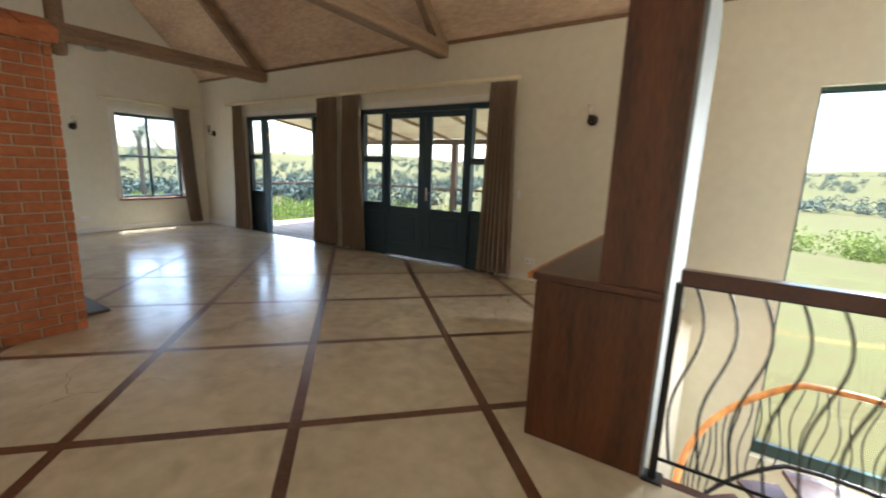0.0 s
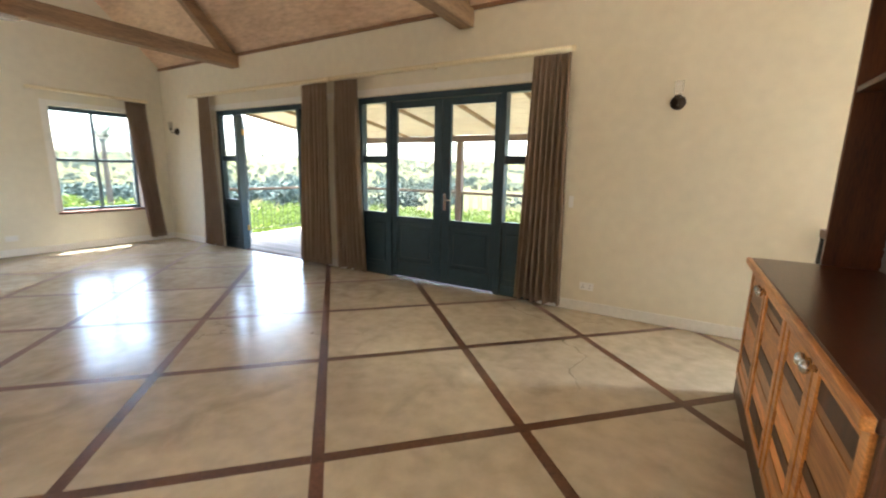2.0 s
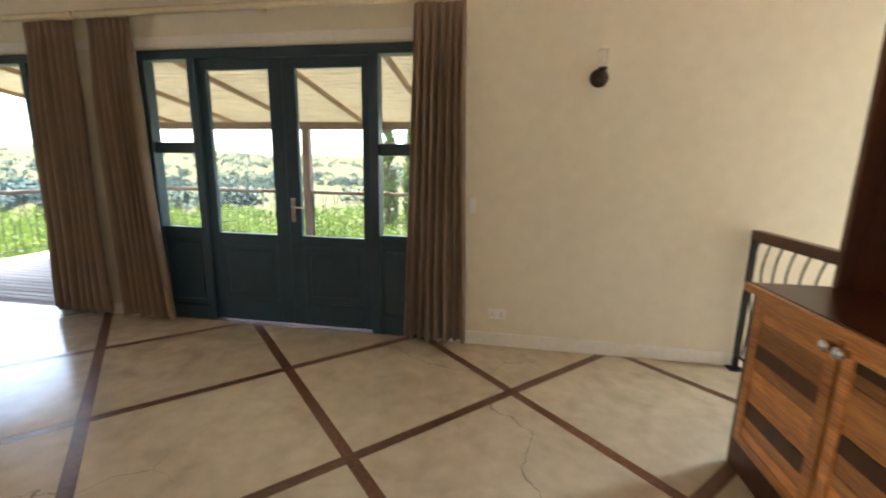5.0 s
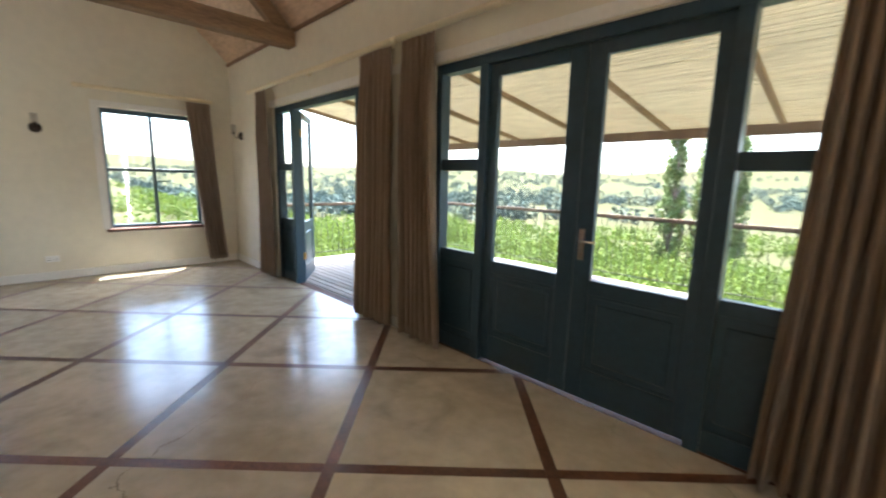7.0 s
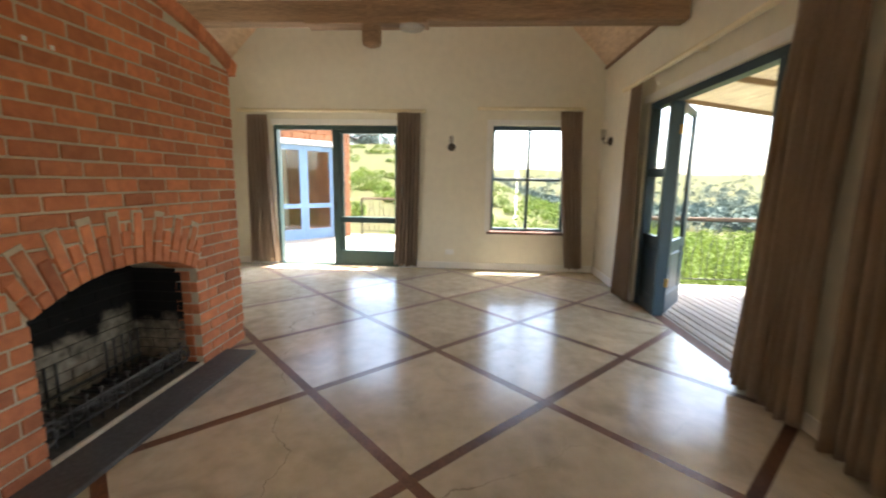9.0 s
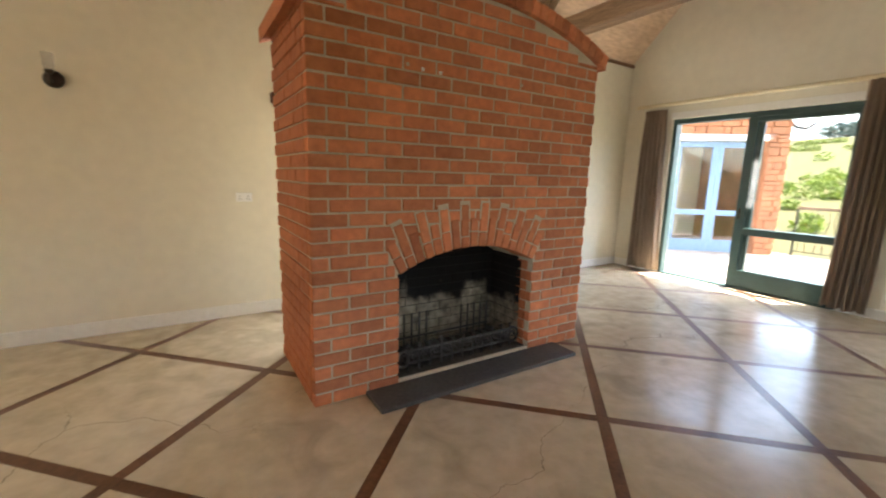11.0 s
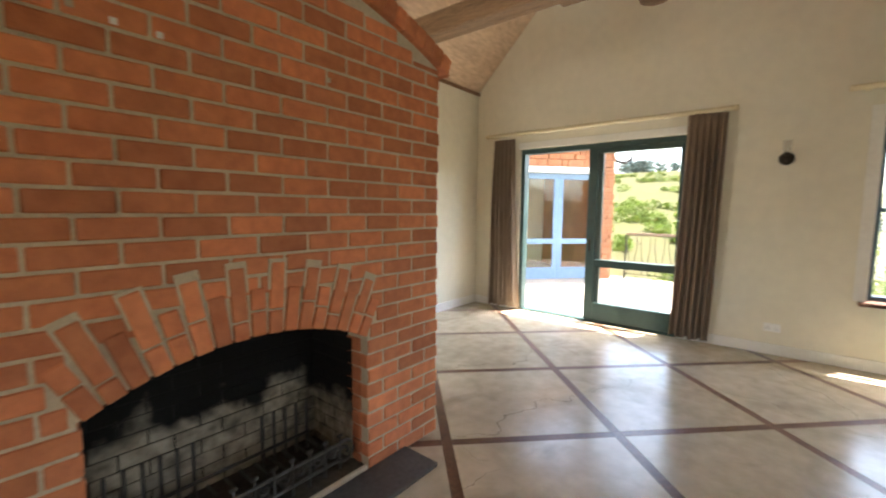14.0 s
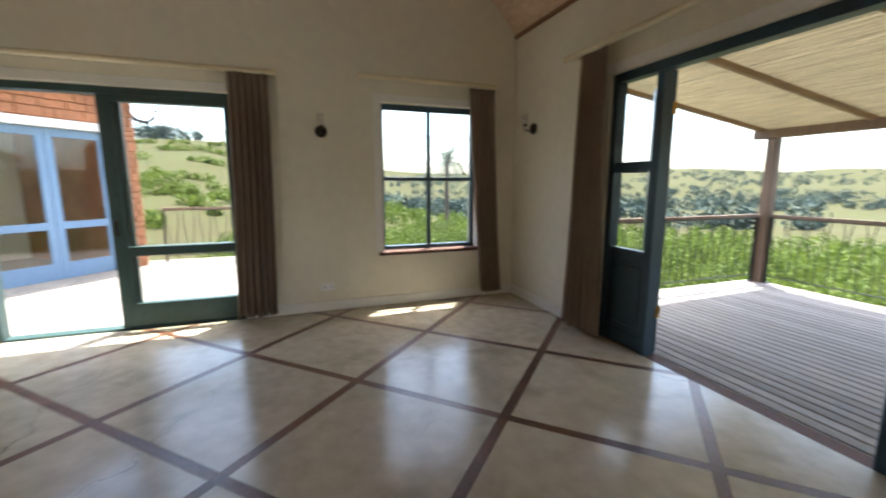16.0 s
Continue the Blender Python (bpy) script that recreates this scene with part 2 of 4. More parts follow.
def let_through(m, share):
    """Thin cloth or reed that lets part of the light through."""
    n, l = m.node_tree.nodes, m.node_tree.links
    b, tr, mx = n["Principled BSDF"], n.new("ShaderNodeBsdfTranslucent"), n.new("ShaderNodeMixShader")
    mx.inputs[0].default_value = share
    l.new(b.inputs["Base Color"].links[0].from_socket, tr.inputs["Color"])
    l.new(b.outputs[0], mx.inputs[1])
    l.new(tr.outputs[0], mx.inputs[2])
    l.new(mx.outputs[0], n["Material Output"].inputs["Surface"])


let_through(REED, 0.38)
OPAL.node_tree.nodes["Principled BSDF"].inputs["Alpha"].default_value = 0.25
let_through(CLOTH, 0.5)
let_through(LEAF, 0.35)
let_through(POPLAR, 0.35)


# ---- builders ----
def mesh(name, verts, faces, mat, smooth=False, parent=None):
    me = bpy.data.meshes.new(name)
    me.from_pydata([tuple(v) for v in verts], [], faces)
    me.materials.append(mat)
    if smooth:
        me.polygons.foreach_set("use_smooth", [True] * len(me.polygons))
    me.update()
    ob = new(name, me)
    if parent:
        ob.parent = parent
        ob.matrix_parent_inverse = parent.matrix_basis.inverted()
    return ob


BOX = [(0, 1, 3, 2), (4, 6, 7, 5), (0, 4, 5, 1), (2, 3, 7, 6), (0, 2, 6, 4), (1, 5, 7, 3)]


def boxes(name, blocks, mat, parent=None, bevel=0.0, segments=1):
    """Blocks of (x0, x1, y0, y1, z0, z1) joined into one mesh with its origin at the middle of its foot."""
    a = np.array(blocks, float).reshape(-1, 6)
    org = Vector(((a[:, 0].min() + a[:, 1].max()) / 2, (a[:, 2].min() + a[:, 3].max()) / 2, a[:, 4].min()))
    bm = bmesh.new()
    for x0, x1, y0, y1, z0, z1 in blocks:
        vs = [bm.verts.new(Vector((x, y, z)) - org) for x in (x0, x1) for y in (y0, y1) for z in (z0, z1)]
        for f in BOX:
            bm.faces.new([vs[i] for i in f])
    bmesh.ops.recalc_face_normals(bm, faces=bm.faces)
    if bevel:
        bmesh.ops.bevel(bm, geom=bm.edges[:], offset=bevel, segments=segments, affect="EDGES", profile=0.5)
    me = bpy.data.meshes.new(name)
    bm.to_mesh(me)
    bm.free()
    me.materials.append(mat)
    ob = new(name, me)
    ob.location = org
    if parent:
        ob.parent = parent
        ob.matrix_parent_inverse = parent.matrix_basis.inverted()
    return ob


def root(name, x, y, z, label, category, group="", kind=""):
    ob = new(name)
    ob.empty_display_size = 0.1
    ob.matrix_basis = pose(x, y, z)
    return tagged(ob, label, category, group, kind)


def prism(name, poly, z0, z1, mat, parent=None):
    """A flat polygon in plan with thickness."""
    k = len(poly)
    cx, cy = sum(p[0] for p in poly) / k, sum(p[1] for p in poly) / k
    v = [(x - cx, y - cy, z0 - z1) for x, y in poly] + [(x - cx, y - cy, 0) for x, y in poly]
    f = [tuple(range(k))[::-1], tuple(range(k, 2 * k))] + [(i, (i + 1) % k, k + (i + 1) % k, k + i) for i in range(k)]
    ob = mesh(name, v, f, mat)
    ob.location = (cx, cy, z1)
    if parent:
        ob.parent = parent
        ob.matrix_parent_inverse = parent.matrix_basis.inverted()
    return ob


def clip(poly, x0, x1, y0, y1):
    """The part of a polygon inside a rectangle."""
    for axis, lim, sign in ((0, x0, 1), (0, x1, -1), (1, y0, 1), (1, y1, -1)):
        out = []
        for i, p in enumerate(poly):
            q = poly[(i + 1) % len(poly)]
            a, b = sign * (p[axis] - lim), sign * (q[axis] - lim)
            if a >= 0:
                out.append(p)
            if (a > 0) != (b > 0) and abs(a - b) > 1e-9:
                s = a / (a - b)
                out.append((p[0] + s * (q[0] - p[0]), p[1] + s * (q[1] - p[1])))
        poly = out
        if len(poly) < 3:
            return []
    return poly


def wall(name, axis, face, back, u0, u1, z0, z1, holes, mat, gable=None):
    """A wall with thickness and openings through it; axis 'x' runs along x. holes: (u0, u1, z0, z1). gable: (u of the ridge, z)."""
    us = sorted({u0, u1, *[h[0] for h in holes], *[h[1] for h in holes]})
    zs = sorted({z0, z1, *[h[2] for h in holes], *[h[3] for h in holes]})

    def solid(i, j):
        if not (0 <= i < len(us) - 1 and 0 <= j < len(zs) - 1):
            return False
        u, z = (us[i] + us[i + 1]) / 2, (zs[j] + zs[j + 1]) / 2
        return not any(h[0] < u < h[1] and h[2] < z < h[3] for h in holes)
    bm = bmesh.new()

    def at(u, w, z):
        return bm.verts.new((u, w, z) if axis == "x" else (w, u, z))
    for i in range(len(us) - 1):
        for j in range(len(zs) - 1):
            if not solid(i, j):
                continue
            a, b, c, d = us[i], us[i + 1], zs[j], zs[j + 1]
            for w in (face, back):
                bm.faces.new([at(a, w, c), at(b, w, c), at(b, w, d), at(a, w, d)])
            if not solid(i - 1, j):
                bm.faces.new([at(a, face, c), at(a, back, c), at(a, back, d), at(a, face, d)])
            if not solid(i + 1, j):
                bm.faces.new([at(b, face, c), at(b, back, c), at(b, back, d), at(b, face, d)])
            if not solid(i, j - 1):
                bm.faces.new([at(a, face, c), at(b, face, c), at(b, back, c), at(a, back, c)])
            if not solid(i, j + 1) and not gable:
                bm.faces.new([at(a, face, d), at(b, face, d), at(b, back, d), at(a, back, d)])
    if gable:
        for w in (face, back):
            bm.faces.new([at(u0, w, z1), at(u1, w, z1), at(gable[0], w, gable[1])])
        for u in (u0, u1):
            bm.faces.new([at(u, face, z1), at(u, back, z1), at(gable[0], back, gable[1]), at(gable[0], face, gable[1])])
    bmesh.ops.remove_doubles(bm, verts=bm.verts[:], dist=1e-5)
    bmesh.ops.recalc_face_normals(bm, faces=bm.faces[:])
    me = bpy.data.meshes.new(name)
    bm.to_mesh(me)
    bm.free()
    me.materials.append(mat)
    return tagged(new(name, me), kind="structure")


def tube(name, paths, radius, mat, parent=None, sides=6, cyclic=False):
    """Round bars along paths of points, joined into one mesh."""
    bm = bmesh.new()
    for path in paths:
        pts = [Vector(p) for p in path]
        rings = []
        for i, p in enumerate(pts):
            t = (pts[min(i + 1, len(pts) - 1)] - pts[max(i - 1, 0)]).normalized()
            up = Vector((0, 0, 1)) if abs(t.z) < 0.9 else Vector((1, 0, 0))
            u = t.cross(up).normalized()
            w = t.cross(u)
            r = radius[i] if isinstance(radius, (list, tuple)) else radius
            rings.append([bm.verts.new(p + r * (math.cos(k * math.tau / sides) * u + math.sin(k * math.tau / sides) * w)) for k in range(sides)])
        for a, b in zip(rings, rings[1:]):
            for k in range(sides):
                bm.faces.new([a[k], a[(k + 1) % sides], b[(k + 1) % sides], b[k]])
        bm.faces.new(rings[0][::-1])
        bm.faces.new(rings[-1])
    bmesh.ops.recalc_face_normals(bm, faces=bm.faces[:])
    me = bpy.data.meshes.new(name)
    bm.to_mesh(me)
    bm.free()
    me.materials.append(mat)
    me.polygons.foreach_set("use_smooth", [len(p.vertices) == 4 for p in me.polygons])
    ob = new(name, me)
    if parent:
        ob.parent = parent
        ob.matrix_parent_inverse = parent.matrix_basis.inverted()
    return ob


def lathe(name, profile, mat, place, parent=None, axis="z", sides=20):
    """A turned body: profile of (radius, height)."""
    v, f = [], []
    for r, h in profile:
        for k in range(sides):
            a = k * math.tau / sides
            p = (r * math.cos(a), r * math.sin(a), h)
            v.append(p if axis == "z" else (p[0], p[2], p[1]) if axis == "y" else (p[2], p[0], p[1]))
    for i in range(len(profile) - 1):
        for k in range(sides):
            f.append((i * sides + k, i * sides + (k + 1) % sides, (i + 1) * sides + (k + 1) % sides, (i + 1) * sides + k))
    f += [tuple(range(sides))[::-1], tuple(range((len(profile) - 1) * sides, len(profile) * sides))]
    ob = mesh(name, v, f, mat, smooth=True)
    ob.location = place
    if parent:
        ob.parent = parent
        ob.matrix_parent_inverse = parent.matrix_basis.inverted()
    return ob


# ---- the room ----
N, W, S, E = 5.47, -10.63, -0.98, 3.2         # inner faces of the walls
EAVE, RIDGE = 3.43, (2.245, 6.655)
WELL_X, WELL_Y = -0.06, 2.14                  # the stairwell lies past both
DOOR_1, DOOR_2 = -5.39, -8.85                 # west ends of the two door sets, each 2.8 wide
wall("wall_north", "x", N, N + 0.15, W - 0.28, E, -3.2, EAVE, [(DOOR_1, DOOR_1 + 2.8, -0.035, 2.53), (DOOR_2, DOOR_2 + 2.8, -0.035, 2.53), (0.80, 2.3, -1.6, 2.48)], PLASTER)
wall("wall_west", "y", W, W - 0.28, S, N, -3.2, EAVE, [(-0.18, 2.10, -0.035, 2.47), (3.66, 4.92, 0.69, 2.49)], PLASTER, gable=RIDGE)
wall("wall_south", "x", S, S - 0.28, W - 0.28, E, -3.2, EAVE, [(-6.4, -4.87, -0.03, 2.15)], PLASTER)
wall("wall_east", "y", E, E + 0.28, S, N, -3.2, EAVE, [], PLASTER, gable=RIDGE)


def ceiling_slope(name, y_low, y_high):
    """One slope of boards, each sheet a thin panel with a narrow joint."""
    bm = bmesh.new()
    run = Vector((0, y_high - y_low, RIDGE[1] - EAVE))
    up = Vector((0, -run.z, run.y)) if run.y > 0 else Vector((0, run.z, -run.y))
    up = up.normalized() * 0.02
    xs = np.arange(W - 0.3, E + 0.3, 2.44)
    for a in xs:
        b = min(a + 2.436, E + 0.3)
        for s0, s1 in ((0, 0.2665), (0.2672, 0.533), (0.5337, 0.8), (0.8007, 1.0)):
            low = Vector((0, y_low, EAVE))
            c = [Vector((x, 0, 0)) + low + run * s + up * q for q in (0, 1) for x, s in ((a, s0), (b, s0), (b, s1), (a, s1))]
            vs = [bm.verts.new(p) for p in c]
            for f in ((0, 1, 2, 3), (7, 6, 5, 4), (0, 4, 5, 1), (1, 5, 6, 2), (2, 6, 7, 3), (3, 7, 4, 0)):
                bm.faces.new([vs[i] for i in f])
    c = [Vector((x, y_low, EAVE)) + run * s + up * q for q in (1.2, 8) for x, s in ((W - 0.6, -0.12), (E + 0.5, -0.12), (E + 0.5, 1.0), (W - 0.6, 1.0))]
    vs = [bm.verts.new(p) for p in c]
    for f in ((0, 1, 2, 3), (7, 6, 5, 4), (0, 4, 5, 1), (1, 5, 6, 2), (2, 6, 7, 3), (3, 7, 4, 0)):
        bm.faces.new([vs[i] for i in f])
    bmesh.ops.recalc_face_normals(bm, faces=bm.faces[:])
    me = bpy.data.meshes.new(name)
    bm.to_mesh(me)
    bm.free()
    me.materials.append(PLY)
    tagged(new(name, me), kind="structure")


ceiling_slope("ceiling_north", N, RIDGE[0])
ceiling_slope("ceiling_south", S, RIDGE[0])
for y0, y1 in ((N - 0.035, N - 0.002), (S + 0.002, S + 0.035)):
    tagged(boxes("trim_cornice", [(W, E, y0, y1, EAVE - 0.05, EAVE - 0.005)], CORNICE, bevel=0.006), kind="structure")

# skirtings, broken at the doors
for x0, x1 in ((W + 0.002, DOOR_2 - 0.02), (DOOR_2 + 2.82, DOOR_1 - 0.02), (DOOR_1 + 2.82, WELL_X)):
    tagged(boxes("baseboard_north", [(x0, x1, N - 0.018, N - 0.001, 0.001, 0.12)], WHITE, bevel=0.004), kind="structure")
for y0, y1 in ((S + 0.02, -0.2), (2.12, N - 0.02)):
    tagged(boxes("baseboard_west", [(W + 0.001, W + 0.018, y0, y1, 0.001, 0.12)], WHITE, bevel=0.004), kind="structure")
for x0, x1 in ((W + 0.02, -6.42), (-4.86, E - 0.02)):
    tagged(boxes("baseboard_south", [(x0, x1, S + 0.001, S + 0.018, 0.001, 0.13)], WHITE, bevel=0.004), kind="structure")


# ---- trusses ----
def truss(x1):
    x0, xm = x1 - 0.2, x1 - 0.1
    r = root("roof_truss", xm, RIDGE[0], 3.19, "rough brown timber roof truss with a round king post", "roof truss", "roof trusses")
    boxes("tie_beam", [(x0, x1, S + 0.01, N - 0.01, 3.19, 3.40)], BEAM, r, bevel=0.015)
    boxes("splice_plate", [(x0 - 0.01, x1 + 0.012, 1.48, 2.80, 3.165, 3.20)], BEAM, r, bevel=0.008)
    for end in (N - 0.02, S + 0.02):
        d = 1 if end > RIDGE[0] else -1
        lo, hi = Vector((0, end, 3.38)), Vector((0, RIDGE[0] + d * 0.05, 3.38 + abs(end - RIDGE[0]) - 0.05))
        t = (hi - lo).normalized()
        n = Vector((0, -t.z, t.y)) * 0.085
        v = [Vector((x, 0, 0)) + p + s * n for x in (x0 + 0.04, x1 - 0.04) for p in (lo, hi) for s in (-1, 1)]
        v = [p - Vector((0, 0, 0.12)) for p in v]
        mesh("rafter", v, BOX, BEAM, parent=r)
    lathe("king_post", [(0.05, 0), (0.095, 0.02), (0.105, 0.06), (0.105, 0.6), (0.10, 3.4)], BEAM, (xm, RIDGE[0] - 0.06, 2.96), r)
    return r


truss(-3.54)
truss(-8.0)
lamp = root("ceiling_light", -8.1, 2.62, 3.12, "white round flush light fixed under the timber beam", "light")
lathe("shade", [(0.09, 0.0), (0.135, 0.012), (0.14, 0.03)], OPAL, (-8.1, 2.62, 3.133), lamp)


# ---- timber door sets ----
def glass_pane(x0, x1, y, z0, z1, parent, along="x"):
    b = (x0, x1, y - 0.003, y + 0.003, z0, z1) if along == "x" else (y - 0.003, y + 0.003, x0, x1, z0, z1)
    p = boxes("pane", [b], GLASS, parent)
    p.visible_shadow = False
    return p


def leaf(w, handle_right):
    """A glazed door leaf of width w standing on the origin, hinged at x = 0, its panel below."""
    r = root("door_leaf", 0, 0, 0, "teal-painted timber door leaf with a tall pane and a panel below", "door", "glazed door leaves")
    h = 2.445
    s, e = (0.08, 0.125) if handle_right is None else (0.125, 0.08)   # the lock stile is the wider
    boxes("leaf_frame", [(0, s, 0, 0.045, 0.02, h), (w - e, w, 0, 0.045, 0.02, h), (s, w - e, 0, 0.045, h - 0.088, h),
                         (s, w - e, 0, 0.045, 0.79, 0.89), (s, w - e, 0, 0.045, 0.02, 0.24)], TEAL, r, bevel=0.004)
    boxes("panel", [(s - 0.005, w - e + 0.005, 0.018, 0.032, 0.23, 0.80)], TEAL, r)
    boxes("panel_bead", [(s, s + 0.022, 0.006, 0.02, 0.24, 0.79), (w - e - 0.022, w - e, 0.006, 0.02, 0.24, 0.79), (s + 0.022, w - e - 0.022, 0.006, 0.02, 0.768, 0.79), (s + 0.022, w - e - 0.022, 0.006, 0.02, 0.24, 0.262)], TEAL, r, bevel=0.005)
    boxes("panel_field", [(s + 0.06, w - e - 0.06, 0.006, 0.04, 0.30, 0.73)], TEAL, r, bevel=0.010)
    glass_pane(s - 0.005, w - e + 0.005, 0.022, 0.88, h - 0.083, r)
    if handle_right is not None:
        x = w - 0.05 if handle_right else 0.05
        d = -1 if handle_right else 1
        boxes("lock_plate", [(x - 0.022, x + 0.022, -0.008, -0.001, 1.02, 1.24)], CHROME, r, bevel=0.003)
        tube("lever_handle", [[(x, -0.004, 1.16), (x, -0.05, 1.16), (x + d * 0.02, -0.055, 1.16), (x + d * 0.12, -0.055, 1.158)]], 0.010, CHROME, r)
    return r


def door_set(number, x0, x_open):
    """Frame, two sidelights with a transom bar, threshold. The two leaves are shut, or stand open outwards."""
    y0 = N + 0.03
    r = root(f"door_{number}", x0 + 1.4, y0, 0, "teal-painted timber door frame with glazed sidelights", "door frame", "", "structure")
    m1, m2, x3 = x0 + 0.55, x0 + (2.2 if x_open else 2.25), x0 + 2.8
    bl = [(x0, x0 + 0.07, y0, y0 + 0.11, -0.034, 2.53), (x3 - 0.07, x3, y0, y0 + 0.11, -0.034, 2.53), (x0 + 0.07, x3 - 0.07, y0, y0 + 0.11, 2.45, 2.53)]
    for a, b in ((m1, x0 + 0.07), (m2, x3 - 0.07)):
        bl.append((a - 0.04, a + 0.04, y0 - 0.01, y0 + 0.11, 0, 2.45))
    for a, b in ((x0 + 0.07, m1 - 0.04), (m2 + 0.04, x3 - 0.07)):
        bl += [(a, b, y0 + 0.02, y0 + 0.08, 1.63, 1.73), (a, b, y0 + 0.02, y0 + 0.08, 0.84, 0.93), (a, b, y0 + 0.02, y0 + 0.08, 0.0, 0.14)]
    boxes("frame", bl, TEAL, r, bevel=0.004)
    for a, b in ((x0 + 0.07, m1 - 0.04), (m2 + 0.04, x3 - 0.07)):
        glass_pane(a - 0.004, b + 0.004, y0 + 0.05, 0.925, 1.635, r)
        glass_pane(a - 0.004, b + 0.004, y0 + 0.05, 1.725, 2.455, r)
        boxes("panel", [(a - 0.004, b + 0.004, y0 + 0.035, y0 + 0.06, 0.135, 0.845)], TEAL, r)
        boxes("panel_field", [(a + 0.05, b - 0.05, y0 + 0.022, y0 + 0.05, 0.20, 0.78)], TEAL, r, bevel=0.009)
    boxes("threshold", [(x0 + 0.071, x3 - 0.071, y0 + 0.001, y0 + 0.128, -0.034, -0.001)], SILL, r)
    w = (m2 - m1 - 0.08) / 2 - 0.003
    a, b = leaf(w, None), leaf(w, False)
    if x_open:
        a.matrix_basis = pose(m1 + 0.045, y0 + 0.12, 0, 0, 0, 143)
        b.matrix_basis = pose(m2 - 0.045, y0 + 0.135, 0, 0, 0, 4)
        for ob, sx in ((a, -0.01), (b, -0.01)):
            for z in (0.35, 2.1):
                boxes("hinge", [(sx, sx + 0.02, -0.012, 0.055, z, z + 0.1)], BRASS, None, bevel=0.003).parent = ob
        a["label"] = b["label"] = "teal-painted glazed door leaf standing open onto the deck"
    else:
        a.matrix_basis = pose(m1 + 0.042, y0 + 0.03, 0)
        b.matrix_basis = pose(m1 + 0.048 + w, y0 + 0.03, 0)


door_set(1, DOOR_1, False)
door_set(2, DOOR_2, True)

# ---- sliding door and sash window in the west wall ----
x = W - 0.03
sd = root("door_3", x, 0.96, 0, "dark green timber sliding door with one leaf slid open", "sliding door", "", "structure")
boxes("frame", [(x - 0.14, x, -0.18, -0.12, 0, 2.47), (x - 0.14, x, 2.04, 2.10, 0, 2.47), (x - 0.14, x, -0.12, 2.04, 2.40, 2.47), (x - 0.14, x, -0.12, 2.04, -0.034, 0.014)], GREEN, sd, bevel=0.004)
for k, off in enumerate((0.0, 0.06)):
    y0, y1, xa = 0.86 + off, 2.05, x - 0.055 - off
    boxes("leaf_frame", [(xa, xa + 0.045, y0, y0 + 0.12, 0.02, 2.40), (xa, xa + 0.045, y1 - 0.08, y1, 0.02, 2.40), (xa, xa + 0.045, y0 + 0.12, y1 - 0.08, 2.335, 2.40),
                         (xa, xa + 0.045, y0 + 0.12, y1 - 0.08, 0.78, 0.88), (xa, xa + 0.045, y0 + 0.12, y1 - 0.08, 0.02, 0.27)], GREEN, sd, bevel=0.004)
    if k == 0:
        glass_pane(y0 + 0.115, y1 - 0.075, xa + 0.022, 0.875, 2.34, sd, "y")
        glass_pane(y0 + 0.115, y1 - 0.075, xa + 0.022, 0.265, 0.785, sd, "y")
boxes("pull_handle", [(x - 0.008, x + 0.012, 0.90, 0.925, 1.0, 1.16)], BRONZE, sd, bevel=0.003)
tagged(boxes("trim_sliding_door", [(W + 0.001, W + 0.02, -0.2, 2.2, 2.475, 2.57)], WHITE, bevel=0.004), kind="structure")

wx = W - 0.10
win = root("window_1", wx, 4.29, 0.69, "dark teal sash window of four panes with a brown sill", "window", "", "structure")
boxes("frame", [(wx - 0.06, wx, 3.66, 3.705, 0.69, 2.49), (wx - 0.06, wx, 4.875, 4.92, 0.69, 2.49), (wx - 0.06, wx, 3.705, 4.875, 2.42, 2.49), (wx - 0.06, wx, 3.705, 4.875, 0.69, 0.74),
                (wx - 0.05, wx - 0.01, 4.265, 4.315, 0.74, 2.42), (wx - 0.055, wx - 0.004, 3.705, 4.875, 1.565, 1.615)], TEAL, win, bevel=0.004)
for y0, y1 in ((3.70, 4.27), (4.31, 4.88)):
    for z0, z1 in ((0.745, 1.57), (1.61, 2.425)):
        glass_pane(y0, y1, wx - 0.03, z0, z1, win, "y")
boxes("sill", [(wx + 0.001, W + 0.05, 3.60, 4.97, 0.645, 0.689)], SILL, win, bevel=0.008)
tagged(boxes("trim_window", [(W + 0.001, W + 0.016, 3.56, 3.659, 0.69, 2.58), (W + 0.001, W + 0.016, 4.921, 5.02, 0.69, 2.58), (W + 0.001, W + 0.016, 3.659, 4.921, 2.491, 2.58)], WHITE, bevel=0.003), kind="structure")

# glazed door behind the chimney
gd = root("door_4", -5.635, S - 0.17, 0, "white-framed glazed door with a dark timber head board", "glazed door", "", "structure")
boxes("frame", [(-6.4, -6.34, S - 0.2, S - 0.14, 0, 2.15), (-4.93, -4.87, S - 0.2, S - 0.14, 0, 2.15), (-6.34, -4.93, S - 0.2, S - 0.14, 2.08, 2.15), (-6.34, -4.93, S - 0.2, S - 0.14, 0.82, 0.9), (-5.66, -5.60, S - 0.2, S - 0.14, 0.9, 2.08)], WHITE, gd, bevel=0.003)
glass_pane(-6.35, -4.92, S - 0.17, 0.89, 2.09, gd)
boxes("panel", [(-6.34, -4.93, S - 0.185, S - 0.155, 0.0, 0.82)], GREEN, gd, bevel=0.004)
boxes("threshold", [(-6.4, -4.87, S - 0.28, S, -0.03, -0.001)], MORTAR, gd)
boxes("head_board", [(-6.5, -4.79, S + 0.001, S + 0.06, 2.17, 2.27)], SILL, gd, bevel=0.006)

